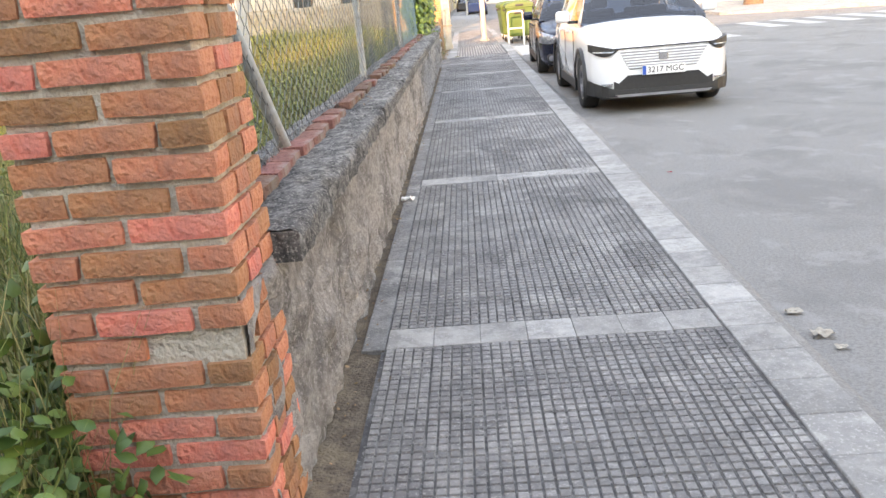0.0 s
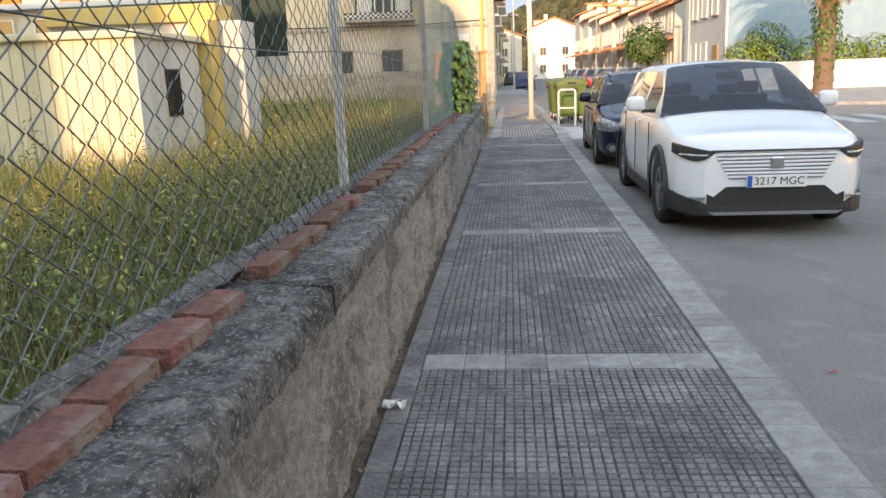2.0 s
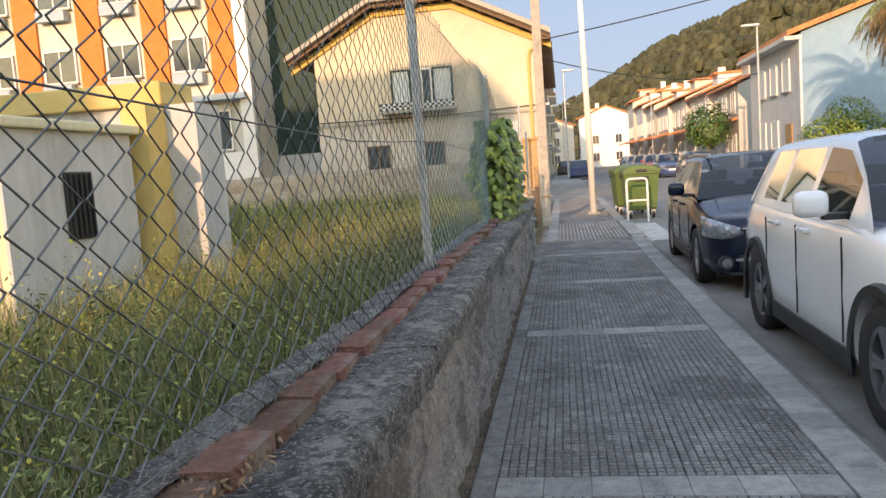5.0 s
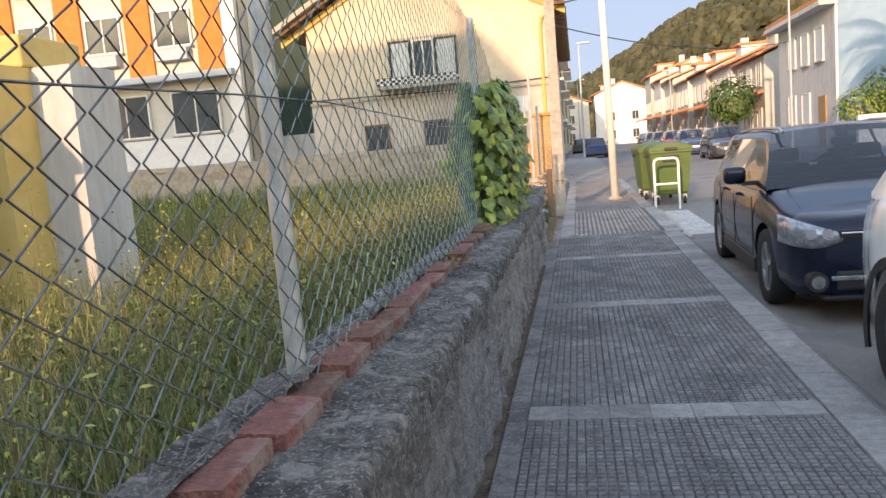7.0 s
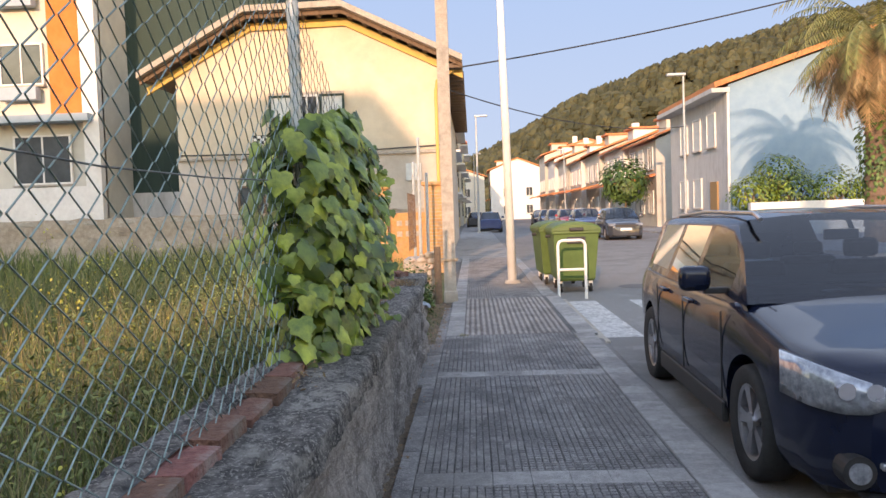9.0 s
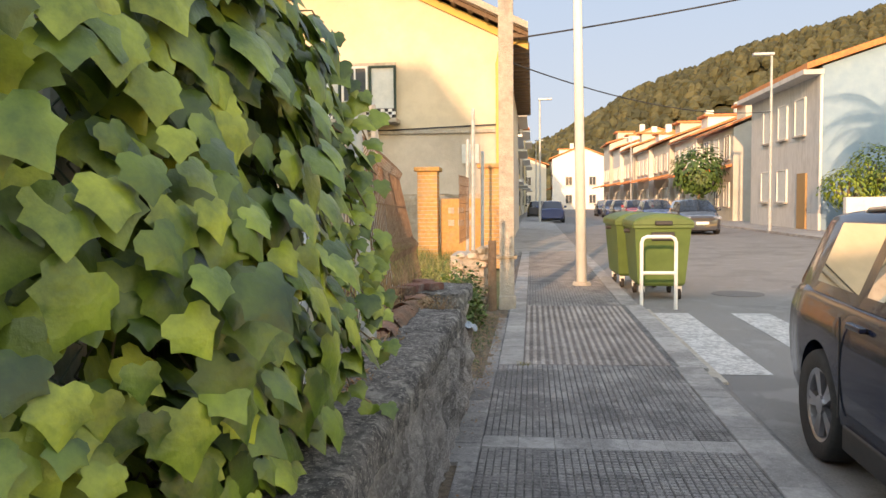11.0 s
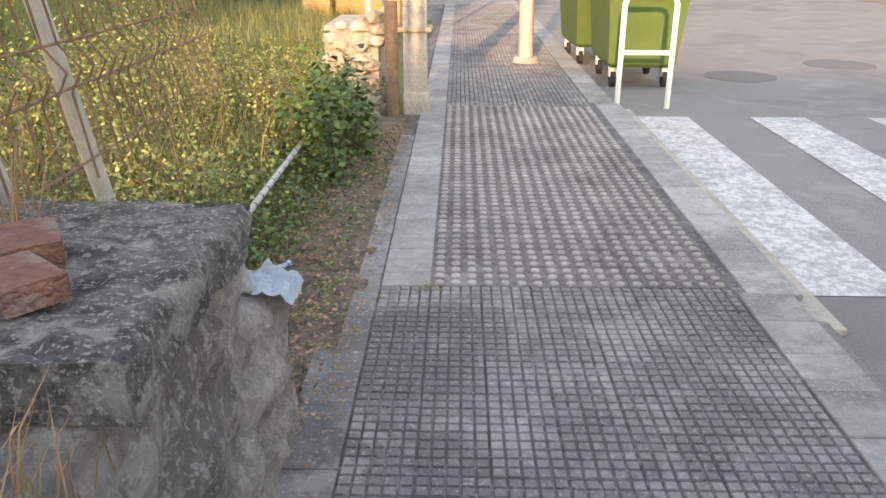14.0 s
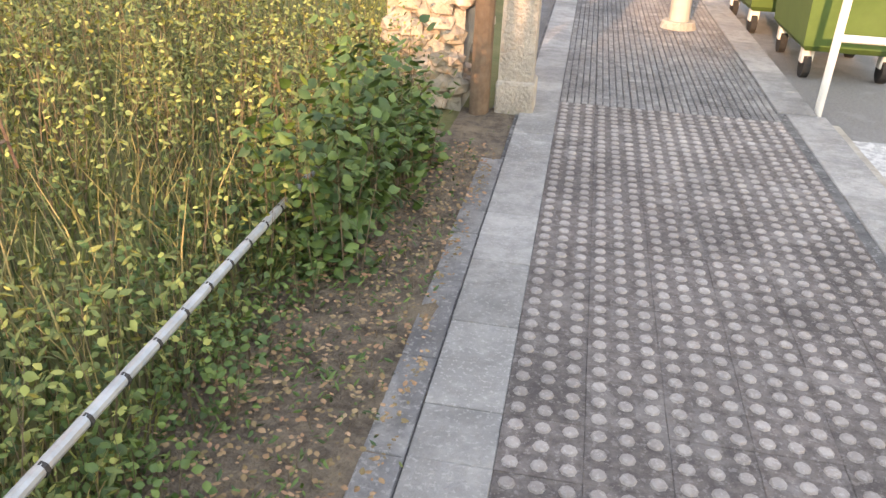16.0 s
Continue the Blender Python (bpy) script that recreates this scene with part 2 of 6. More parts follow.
M = dict(
    asphalt=weathered("asphalt", (0.19, 0.183, 0.176), (0.265, 0.257, 0.247), (0.34, 0.332, 0.32), (0.16, 0.155, 0.15), 60, 150, 0.45, 0.6, 0.6, 0.9, 0.5, 260),
    paving=weathered("paving", (0.185, 0.18, 0.18), (0.285, 0.276, 0.27), (0.44, 0.425, 0.405), (0.125, 0.121, 0.124), 13, 55, 0.5, 0.75, 1.1, 0.72, 0.6, 160, rand=0.16),
    paving_all=weathered("paving_all", (0.185, 0.18, 0.18), (0.285, 0.276, 0.27), (0.44, 0.425, 0.405), (0.125, 0.121, 0.124), 13, 55, 0.5, 0.75, 1.1, 0.72, 0.6, 160, rand=0.12, island=True),
    slab=weathered("slab", (0.27, 0.262, 0.252), (0.37, 0.36, 0.345), (0.46, 0.445, 0.425), (0.18, 0.175, 0.17), 14, 70, 0.5, 0.65, 1.4, 0.8, 0.5, 150, rand=0.14),
    nub=weathered("nub", (0.29, 0.26, 0.245), (0.39, 0.355, 0.335), (0.50, 0.465, 0.435), (0.20, 0.178, 0.168), 22, 80, 0.45, 0.5, 1.3, 0.8, 0.5, 150, rand=0.14),
    nub_base=weathered("nub_base", (0.115, 0.097, 0.092), (0.215, 0.188, 0.176), (0.38, 0.35, 0.33), (0.075, 0.064, 0.062), 22, 60, 0.4, 0.55, 1.3, 0.85, 0.6, 150, rand=0.12),
    mortar=weathered("mortar", (0.085, 0.082, 0.08), (0.16, 0.155, 0.15), (0.34, 0.33, 0.315), (0.06, 0.058, 0.057), 9, 40, 0.5, 0.6, 1.4, 0.95, 0.4, 120),
    soil=mat("soil", (0.08, 0.058, 0.042), (0.19, 0.145, 0.105), 22, 0.95, bump=0.9, fine=90, c3=(0.24, 0.18, 0.12), stain=0.7),
    field=mat("field", (0.10, 0.11, 0.035), (0.17, 0.15, 0.06), 2.5, 0.95, bump=0.6, fine=30, c3=(0.07, 0.06, 0.03), stain=0.5),
    plaster=weathered("plaster", (0.31, 0.282, 0.268), (0.52, 0.485, 0.465), (0.62, 0.59, 0.565), (0.15, 0.137, 0.13), 26, 50, 0.55, 0.7, 2.6, 0.95, 1.0, 90),
    coping=weathered("coping", (0.075, 0.073, 0.074), (0.26, 0.25, 0.24), (0.50, 0.48, 0.445), (0.045, 0.043, 0.045), 24, 85, 0.7, 0.72, 2.6, 0.88, 1.0, 75, spot_at=0.555),
    brick=mat("brick", (0.46, 0.15, 0.08), (0.58, 0.25, 0.14), 18, 0.85, bump=0.8, fine=70, c3=(0.27, 0.11, 0.085), stain=0.7, rand=0.4),
    brick_old=mat("brick_old", (0.12, 0.052, 0.04), (0.22, 0.10, 0.072), 22, 0.9, bump=0.9, fine=70, c3=(0.2, 0.188, 0.17), stain=0.9, rand=0.35),
    ridge=mat("ridge_clay", (0.38, 0.20, 0.14), (0.52, 0.33, 0.24), 22, 0.9, bump=1.0, fine=80, c3=(0.22, 0.16, 0.13), stain=0.7, rand=0.25),
    gate_brick=mat("gate_brick", (0.44, 0.22, 0.08), (0.55, 0.32, 0.13), 14, 0.9, bump=0.7, fine=50, c3=(0.36, 0.26, 0.17), stain=0.7, rand=0.2),
    iron=mat("iron", (0.11, 0.108, 0.105), (0.15, 0.148, 0.145), 30, 0.8, bump=0.4),
    seat=mat("seat_cloth", (0.018, 0.019, 0.022), (0.026, 0.027, 0.03), 20, 0.9),
    cement=mat("cement", (0.36, 0.32, 0.27), (0.46, 0.42, 0.36), 14, 0.95, bump=0.9, fine=60, c3=(0.2, 0.18, 0.15), stain=0.5),
    galv=mat("galv", (0.36, 0.40, 0.42), (0.48, 0.52, 0.54), 20, 0.5, 0.5, c3=(0.3, 0.27, 0.24), stain=0.5),
    wire=mat("wire", (0.06, 0.068, 0.07), (0.17, 0.185, 0.185), 12, 0.55, 0.5),
    wire_green=mat("wire_green", (0.10, 0.17, 0.165), (0.20, 0.28, 0.27), 12, 0.55),
    rust=mat("rust", (0.13, 0.075, 0.05), (0.24, 0.15, 0.10), 14, 0.9, 0.2, bump=0.4),
    wood=mat("wood", (0.34, 0.26, 0.18), (0.46, 0.37, 0.26), 5, 0.85, bump=0.5, fine=30, c3=(0.22, 0.16, 0.11), stain=0.6, stretch=(6, 6, 0.5)),
    dark=mat("dark", (0.02, 0.02, 0.022), (0.03, 0.03, 0.03), 10, 0.6),
    rubber=mat("rubber", (0.018, 0.018, 0.018), (0.03, 0.03, 0.03), 30, 0.85, bump=0.2),
    trim=mat("trim", (0.02, 0.02, 0.021), (0.028, 0.028, 0.028), 30, 0.55),
    chrome=mat("chrome", (0.75, 0.75, 0.76), (0.7, 0.7, 0.7), 4, 0.15, 1.0),
    alloy=mat("alloy", (0.5, 0.5, 0.52), (0.42, 0.42, 0.44), 6, 0.3, 0.9),
    rim_dark=mat("rim_dark", (0.34, 0.34, 0.36), (0.26, 0.26, 0.28), 6, 0.3, 0.85),
    glass=clear_glass("car_glass", (0.40, 0.48, 0.57)),
    lens=mat("lens", (0.45, 0.48, 0.52), (0.2, 0.22, 0.25), 25, 0.08, 0.4, coat=1.0),
    car_white=mat("car_white", (0.78, 0.79, 0.80), (0.76, 0.77, 0.79), 3, 0.25, coat=1.0),
    # black paint tinted blue in place of the reflected sky
    car_black=mat("car_black", (0.005, 0.009, 0.024), (0.007, 0.012, 0.03), 3, 0.25, spec=0.25, coat=0.45),
    car_blue=mat("car_blue", (0.03, 0.06, 0.16), (0.035, 0.07, 0.18), 3, 0.2, coat=1.0),
    car_red=mat("car_red", (0.4, 0.03, 0.03), (0.38, 0.03, 0.03), 3, 0.2, coat=1.0),
    car_dark=mat("car_dark", (0.04, 0.045, 0.055), (0.045, 0.05, 0.06), 3, 0.2, coat=1.0),
    white=mat("white_paint", (0.74, 0.73, 0.70), (0.66, 0.65, 0.62), 6, 0.6, c3=(0.45, 0.43, 0.4), stain=0.3),
    road_white=mat("road_white", (0.55, 0.54, 0.52), (0.34, 0.335, 0.325), 26, 0.85, bump=0.3, fine=90, c3=(0.22, 0.22, 0.21), stain=0.85, hard=0.07),
    plate=mat("plate", (0.8, 0.8, 0.78), (0.76, 0.76, 0.75), 8, 0.4),
    plate_blue=mat("plate_blue", (0.02, 0.12, 0.5), None, 8, 0.4),
    bin=mat("bin_green", (0.055, 0.105, 0.022), (0.075, 0.135, 0.03), 4, 0.5, bump=0.05, c3=(0.075, 0.12, 0.04), stain=0.5),
    leaf=mat("leaf", (0.032, 0.082, 0.010), (0.19, 0.28, 0.03), 9, 0.4, bump=0.15, fine=60, rand=0.6, island=True),
    leaf_dark=mat("leaf_dark", (0.03, 0.075, 0.015), (0.08, 0.15, 0.03), 6, 0.55, rand=0.45, island=True),
    weed_yellow=mat("weed_yellow", (0.15, 0.20, 0.045), (0.27, 0.29, 0.085), 6, 0.7, rand=0.55, island=True),
    weed=mat("weed", (0.06, 0.095, 0.024), (0.15, 0.18, 0.05), 6, 0.7, rand=0.6, island=True),
    straw=mat("straw", (0.30, 0.25, 0.11), (0.22, 0.21, 0.08), 5, 0.8, rand=0.4, island=True),
    flower=mat("flower", (0.42, 0.38, 0.05), (0.32, 0.32, 0.06), 5, 0.7, rand=0.3, island=True),
    dead_leaf=mat("dead_leaf", (0.22, 0.12, 0.06), (0.32, 0.22, 0.12), 8, 0.9, rand=0.4, island=True),
    stem=mat("stem", (0.12, 0.085, 0.05), (0.18, 0.14, 0.09), 12, 0.9),
    frond=mat("frond", (0.14, 0.17, 0.05), (0.24, 0.22, 0.07), 4, 0.7, rand=0.35, island=True),
    frond_dry=mat("frond_dry", (0.34, 0.23, 0.11), (0.26, 0.17, 0.08), 4, 0.85, rand=0.3, island=True),
    shed_yellow=mat("shed_yellow", (0.62, 0.57, 0.38), (0.68, 0.63, 0.45), 3, 0.85, bump=0.2, c3=(0.42, 0.38, 0.28), stain=0.4, stretch=(3, 3, 0.6)),
    shed_grey=mat("shed_grey", (0.46, 0.46, 0.45), (0.55, 0.55, 0.54), 4, 0.9, bump=0.2, c3=(0.25, 0.24, 0.23), stain=0.4, stretch=(2, 2, 0.5)),
    ochre=mat("ochre", (0.52, 0.37, 0.12), (0.6, 0.45, 0.18), 4, 0.85, c3=(0.4, 0.33, 0.2), stain=0.4),
    house=mat("house_render", (0.55, 0.47, 0.35), (0.63, 0.55, 0.42), 1.6, 0.95, bump=0.3, fine=25, c3=(0.42, 0.37, 0.3), stain=0.6),
    house_low=mat("house_low", (0.47, 0.42, 0.36), (0.55, 0.5, 0.43), 1.6, 0.95, bump=0.4, fine=25, c3=(0.36, 0.32, 0.27), stain=0.7),
    ochre_trim=mat("ochre_trim", (0.62, 0.42, 0.12), (0.55, 0.38, 0.12), 3, 0.85),
    timber=mat("timber", (0.13, 0.085, 0.055), (0.19, 0.13, 0.09), 6, 0.9, stretch=(3, 3, 3)),
    cream=mat("cream", (0.52, 0.50, 0.44), (0.58, 0.56, 0.49), 2, 0.9, c3=(0.39, 0.37, 0.33), stain=0.35),
    orange=mat("orange", (0.56, 0.16, 0.03), (0.62, 0.2, 0.045), 3, 0.85, c3=(0.45, 0.2, 0.08), stain=0.4),
    green_wall=mat("green_wall", (0.014, 0.038, 0.03), (0.022, 0.05, 0.04), 2, 0.75, stretch=(5, 5, 0.3)),
    blue_band=mat("blue_band", (0.28, 0.36, 0.42), (0.34, 0.42, 0.48), 3, 0.7),
    window=mat("window_glass", (0.05, 0.06, 0.065), (0.08, 0.09, 0.095), 2, 0.08, spec=0.8),
    pale_win=mat("shutter", (0.6, 0.62, 0.6), (0.5, 0.53, 0.52), 6, 0.6),
    blue_house=mat("blue_house", (0.19, 0.31, 0.42), (0.23, 0.35, 0.45), 2, 0.9, bump=0.1, c3=(0.18, 0.28, 0.38), stain=0.4),
    roof=mat("roof_tile", (0.50, 0.17, 0.06), (0.62, 0.26, 0.10), 6, 0.85, bump=0.5, c3=(0.32, 0.14, 0.08), stain=0.4, rand=0.15),
    roof_old=mat("roof_old", (0.22, 0.16, 0.12), (0.33, 0.25, 0.19), 8, 0.9, bump=0.5, rand=0.2),
    stone=mat("stone", (0.34, 0.28, 0.22), (0.46, 0.39, 0.31), 9, 0.95, bump=1.0, fine=30, c3=(0.2, 0.16, 0.13), stain=0.5, rand=0.3),
    hill=mat("hill_wood", (0.045, 0.05, 0.022), (0.08, 0.08, 0.035), 0.12, 0.95, bump=1.0, fine=0.6, c3=(0.085, 0.075, 0.03), stain=0.5),
    door_wood=mat("door_wood", (0.40, 0.24, 0.10), (0.34, 0.2, 0.08), 5, 0.6, stretch=(4, 4, 0.5)),
    ink=mat("ink", (0.015, 0.015, 0.02), None, 5, 0.5),
    tarp=mat("tarp", (0.20, 0.25, 0.30), (0.30, 0.35, 0.4), 9, 0.6, bump=0.5),
    bottle=mat("bottle_plastic", (0.07, 0.12, 0.20), (0.20, 0.26, 0.34), 30, 0.12, coat=0.5, hard=0.08),
)

# ---- mesh helpers ----
def link(name, bm, material, parent=None, label="", smooth=False):
    me = bpy.data.meshes.new(name)
    bmesh.ops.recalc_face_normals(bm, faces=bm.faces) if len(bm.faces) < 20000 else None
    bm.to_mesh(me)
    bm.free()
    for k in (material if isinstance(material, (list, tuple)) else [material]):
        me.materials.append(k)
    if smooth:
        me.polygons.foreach_set("use_smooth", [True] * len(me.polygons))
    ob = new(name, me)
    if parent:
        ob.parent = parent
    if label:
        ob["label"] = label
    return ob

def part(name, bm, material, parent, label="", smooth=False):
    return link(name, bm, material, parent, label, smooth)

def thing(name, x, y, z, label, category, group="", rz=0):
    ob = new(name)
    ob.empty_display_size = 0.1
    ob.matrix_basis = pose(x, y, z, 0, 0, rz)
    return tagged(ob, label, category, group)

def box(x0, x1, y0, y1, z0, z1, bevel=0.0, bm=None):
    bm = bm or bmesh.new()
    vs = [bm.verts.new((x, y, z)) for z in (z0, z1) for y in (y0, y1) for x in (x0, x1)]
    fs = [bm.faces.new([vs[i] for i in q]) for q in ((0, 2, 3, 1), (4, 5, 7, 6), (0, 1, 5, 4), (2, 6, 7, 3), (0, 4, 6, 2), (1, 3, 7, 5))]
    if bevel:
        es = {e for f in fs for e in f.edges}
        bmesh.ops.bevel(bm, geom=list(es), offset=bevel, segments=2, affect="EDGES", profile=0.5)
    return bm

def tube(p0, p1, r0, r1=None, seg=10, bm=None):
    bm = bm or bmesh.new()
    r1 = r0 if r1 is None else r1
    p0, p1 = Vector(p0), Vector(p1)
    q = (p1 - p0).to_track_quat("Z", "Y")
    ring = [[bm.verts.new(p + q @ Vector((r * math.cos(k * math.tau / seg), r * math.sin(k * math.tau / seg), 0))) for k in range(seg)] for p, r in ((p0, r0), (p1, r1))]
    for k in range(seg):
        bm.faces.new((ring[0][k], ring[0][(k + 1) % seg], ring[1][(k + 1) % seg], ring[1][k]))
    bm.faces.new(ring[0][::-1])
    bm.faces.new(ring[1])
    return bm

def pipe(points, r, seg=8, bm=None):
    """One bent tube through the points."""
    bm = bm or bmesh.new()
    pts = [Vector(p) for p in points]
    rings = []
    for k, p in enumerate(pts):
        d = pts[min(k + 1, len(pts) - 1)] - pts[max(k - 1, 0)]
        q = d.to_track_quat("Z", "Y")
        rings.append([bm.verts.new(p + q @ Vector((r * math.cos(a * math.tau / seg), r * math.sin(a * math.tau / seg), 0))) for a in range(seg)])
    for a, b in zip(rings, rings[1:]):
        off = min(range(seg), key=lambda o: sum((a[k].co - b[(k + o) % seg].co).length for k in range(seg)))
        for k in range(seg):
            bm.faces.new((a[k], a[(k + 1) % seg], b[(k + 1 + off) % seg], b[(k + off) % seg]))
    bm.faces.new(rings[0][::-1])
    bm.faces.new(rings[-1])
    return bm

def prism(poly, a, b, axis="y", bm=None):
    """A polygon of (u, v) pairs drawn out along an axis from a to b."""
    bm = bm or bmesh.new()
    put = {"y": lambda u, v, w: (u, w, v), "x": lambda u, v, w: (w, u, v), "z": lambda u, v, w: (u, v, w)}[axis]
    r0 = [bm.verts.new(put(u, v, a)) for u, v in poly]
    r1 = [bm.verts.new(put(u, v, b)) for u, v in poly]
    bm.faces.new(r0)
    bm.faces.new(r1[::-1])
    for i in range(len(poly)):
        j = (i + 1) % len(poly)
        bm.faces.new((r0[i], r1[i], r1[j], r0[j]))
    return bm

def sheet(fn, nu, nv, bm=None):
    """A grid of faces through fn(u, v) with u and v from 0 to 1."""
    bm = bm or bmesh.new()
    g = [[bm.verts.new(fn(i / nu, j / nv)) for j in range(nv + 1)] for i in range(nu + 1)]
    for i in range(nu):
        for j in range(nv):
            bm.faces.new((g[i][j], g[i + 1][j], g[i + 1][j + 1], g[i][j + 1]))
    return bm

def wob(x, y, z, s=3.0, a=0.02):
    return a * noise.noise((x * s, y * s, z * s))

def raw(name, verts, faces, material, parent=None, smooth=False):
    me = bpy.data.meshes.new(name)
    me.from_pydata(verts, [], faces)
    me.materials.append(material)
    if smooth:
        me.polygons.foreach_set("use_smooth", [True] * len(me.polygons))
    ob = new(name, me)
    if parent:
        ob.parent = parent
    return ob

# ---- ground ----
ROAD = -0.10
road = link("road", sheet(lambda u, v: (-600 + 1300 * u, -200 + 900 * v, ROAD), 40, 40), M["asphalt"])
tagged(road, "worn grey asphalt road with patches", "road", kind="structure")
soil = link("soil_bed", sheet(lambda u, v: (-0.75 + 0.45 * u, -4 + 27 * v, -0.02 + wob(u * 4, v * 90, 0, 1, 0.02)), 10, 200), M["soil"])
tagged(soil, "dark soil strip along the foot of the wall", "soil", kind="structure")

def field_z(x, y):
    edge = max(0.0, min(1.0, (-0.75 - x) / 0.5))
    low = 0.30 if y < 18 else 0.30 - 0.28 * min(1, (y - 18) / 1.5) * max(0, 1 - max(0, (-x - 1.0)) / 1.6)
    return -0.06 + edge * (low + 0.06 + 0.05 * noise.noise((x * 0.7, y * 0.7, 0)))

litter_bed = link("soil_bank", sheet(lambda u, v: (-1.2 + 0.75 * u, 18.55 + 4.0 * v, 0.012 - 0.03 * u + wob(u * 6, v * 30, 2, 1, 0.03)), 16, 80), M["soil"], smooth=True)
tagged(litter_bed, "bare brown soil with debris beside the pavement", "soil", kind="structure")
field = link("field", sheet(lambda u, v: (-26 + 25.4 * u ** 0.6, -2 + 33 * v, field_z(-26 + 25.4 * u ** 0.6, -2 + 33 * v)), 60, 120), M["field"], smooth=True)
tagged(field, "rough overgrown meadow ground behind the fence", "ground", kind="structure")
# pavement bed
bed = link("pavement", box(-0.45, 1.19, -4, 34, -0.14, -0.012), M["mortar"])
tagged(bed, "grey tiled pavement with a stone kerb", "pavement", kind="structure")
far_walk = link("pavement_far", box(-0.9, 1.1, 34.0, 110, -0.14, 0.0), M["slab"])
tagged(far_walk, "pale concrete pavement before the far houses", "pavement", kind="structure")
right_walk = link("pavement_right", prism([(8.6, 12), (30, 14), (30, 16.2), (9.6, 31), (9.4, 120), (40, 120), (40, 8), (8.6, 8)], -0.14, 0.0, "z"), M["slab"])
tagged(right_walk, "pale concrete pavement across the road", "pavement", kind="structure")

strip = link("kerb_apron", box(1.22, 1.36, 19.4, 23.5, -0.14, -0.075, 0.01), M["cement"])
tagged(strip, "dropped concrete kerb apron at the crossing", "kerb", kind="structure")
edge = link("kerb_edge", sheet(lambda u, v: (1.196 + 0.10 * u + wob(u, v * 60, 3, 1, 0.012) * u, -4 + 23.4 * v, -0.03 - 0.02 * u - (0.06 if u > 0.9 else 0) + wob(u, v * 80, 1, 1, 0.01)), 4, 400), M["asphalt"], smooth=True)
tagged(edge, "worn concrete gutter edge beside the kerb stones", "kerb", kind="structure")
# zebra crossing and markings
def stripe(x0, x1, y0, y1, skew=0.0):
    ob = link("road_stripe", sheet(lambda u, v: (x0 + (x1 - x0) * u + skew * v, y0 + (y1 - y0) * v, ROAD + 0.004), 4, 12), M["road_white"])
    return tagged(ob, "worn white zebra stripe on the asphalt", "road marking", "zebra crossing", "structure")
for k in range(6):
    stripe(1.34 + 0.98 * k, 1.80 + 0.98 * k, 19.75, 23.3)
for k in range(6):
    stripe(8.2 + k * 1.0, 8.7 + k * 1.0, 22, 25)
for mx_, my_, r in ((2.93, 25.4, 0.38), (4.4, 26.3, 0.4)):
    bm = tube((mx_, my_, ROAD - 0.05), (mx_, my_, ROAD + 0.006), r, r, 28)
    tagged(link("manhole_cover", bm, M["iron"]), "round dark iron manhole cover in the asphalt", "manhole cover", kind="structure")

# ---- low wall ----
WALL_END = 17.7
def wall_pt(u, v):
    y = 1.75 + (WALL_END + 0.9 - 1.75) * u
    top = 0.74 if y < 16.93 else 0.60 if y < 17.5 else 0.72 if y < 18.1 else 0.72 - 0.26 * min(1, (y - 18.1) / 0.25)
    top += 0.05 * noise.noise((y * 9, 1, 4)) if y > 16.93 else 0
    z = -0.12 + (top + 0.12) * v
    rough_ = 2.2 if y > 16.6 else 1.0
    x = -0.585 + rough_ * wob(4, y, z, 9, 0.022) + wob(0, y, z, 5, 0.03) + wob(9, y, z, 16, 0.02) - 0.05 * max(0, noise.noise((3, y * 1.7, z * 2.2)) - 0.25)
    return (x, y, z)
bm = sheet(wall_pt, 420, 26)
sheet(lambda u, v: (wall_pt(u, 1)[0] - 0.36 * v, wall_pt(u, 1)[1], wall_pt(u, 1)[2] + (wob(u * 40, v, 0, 3, 0.05) if 0 < v else 0)), 420, 6, bm)
sheet(lambda u, v: (-0.95, 1.75 + (WALL_END + 0.9 - 1.75) * u, wall_pt(u, 1)[2] * (1 - v) - 0.12 * v), 60, 2, bm)
sheet(lambda u, v: (wall_pt(1, v)[0] - 0.36 * u, WALL_END + 0.9 + wob(u * 5, v * 5, 2, 2, 0.08), wall_pt(1, v)[2]), 8, 26, bm)
bmesh.ops.remove_doubles(bm, verts=bm.verts, dist=0.002)
low_wall = tagged(link("wall_low", bm, M["plaster"], smooth=True), "low weathered wall of stained cracked render", "wall", kind="structure")

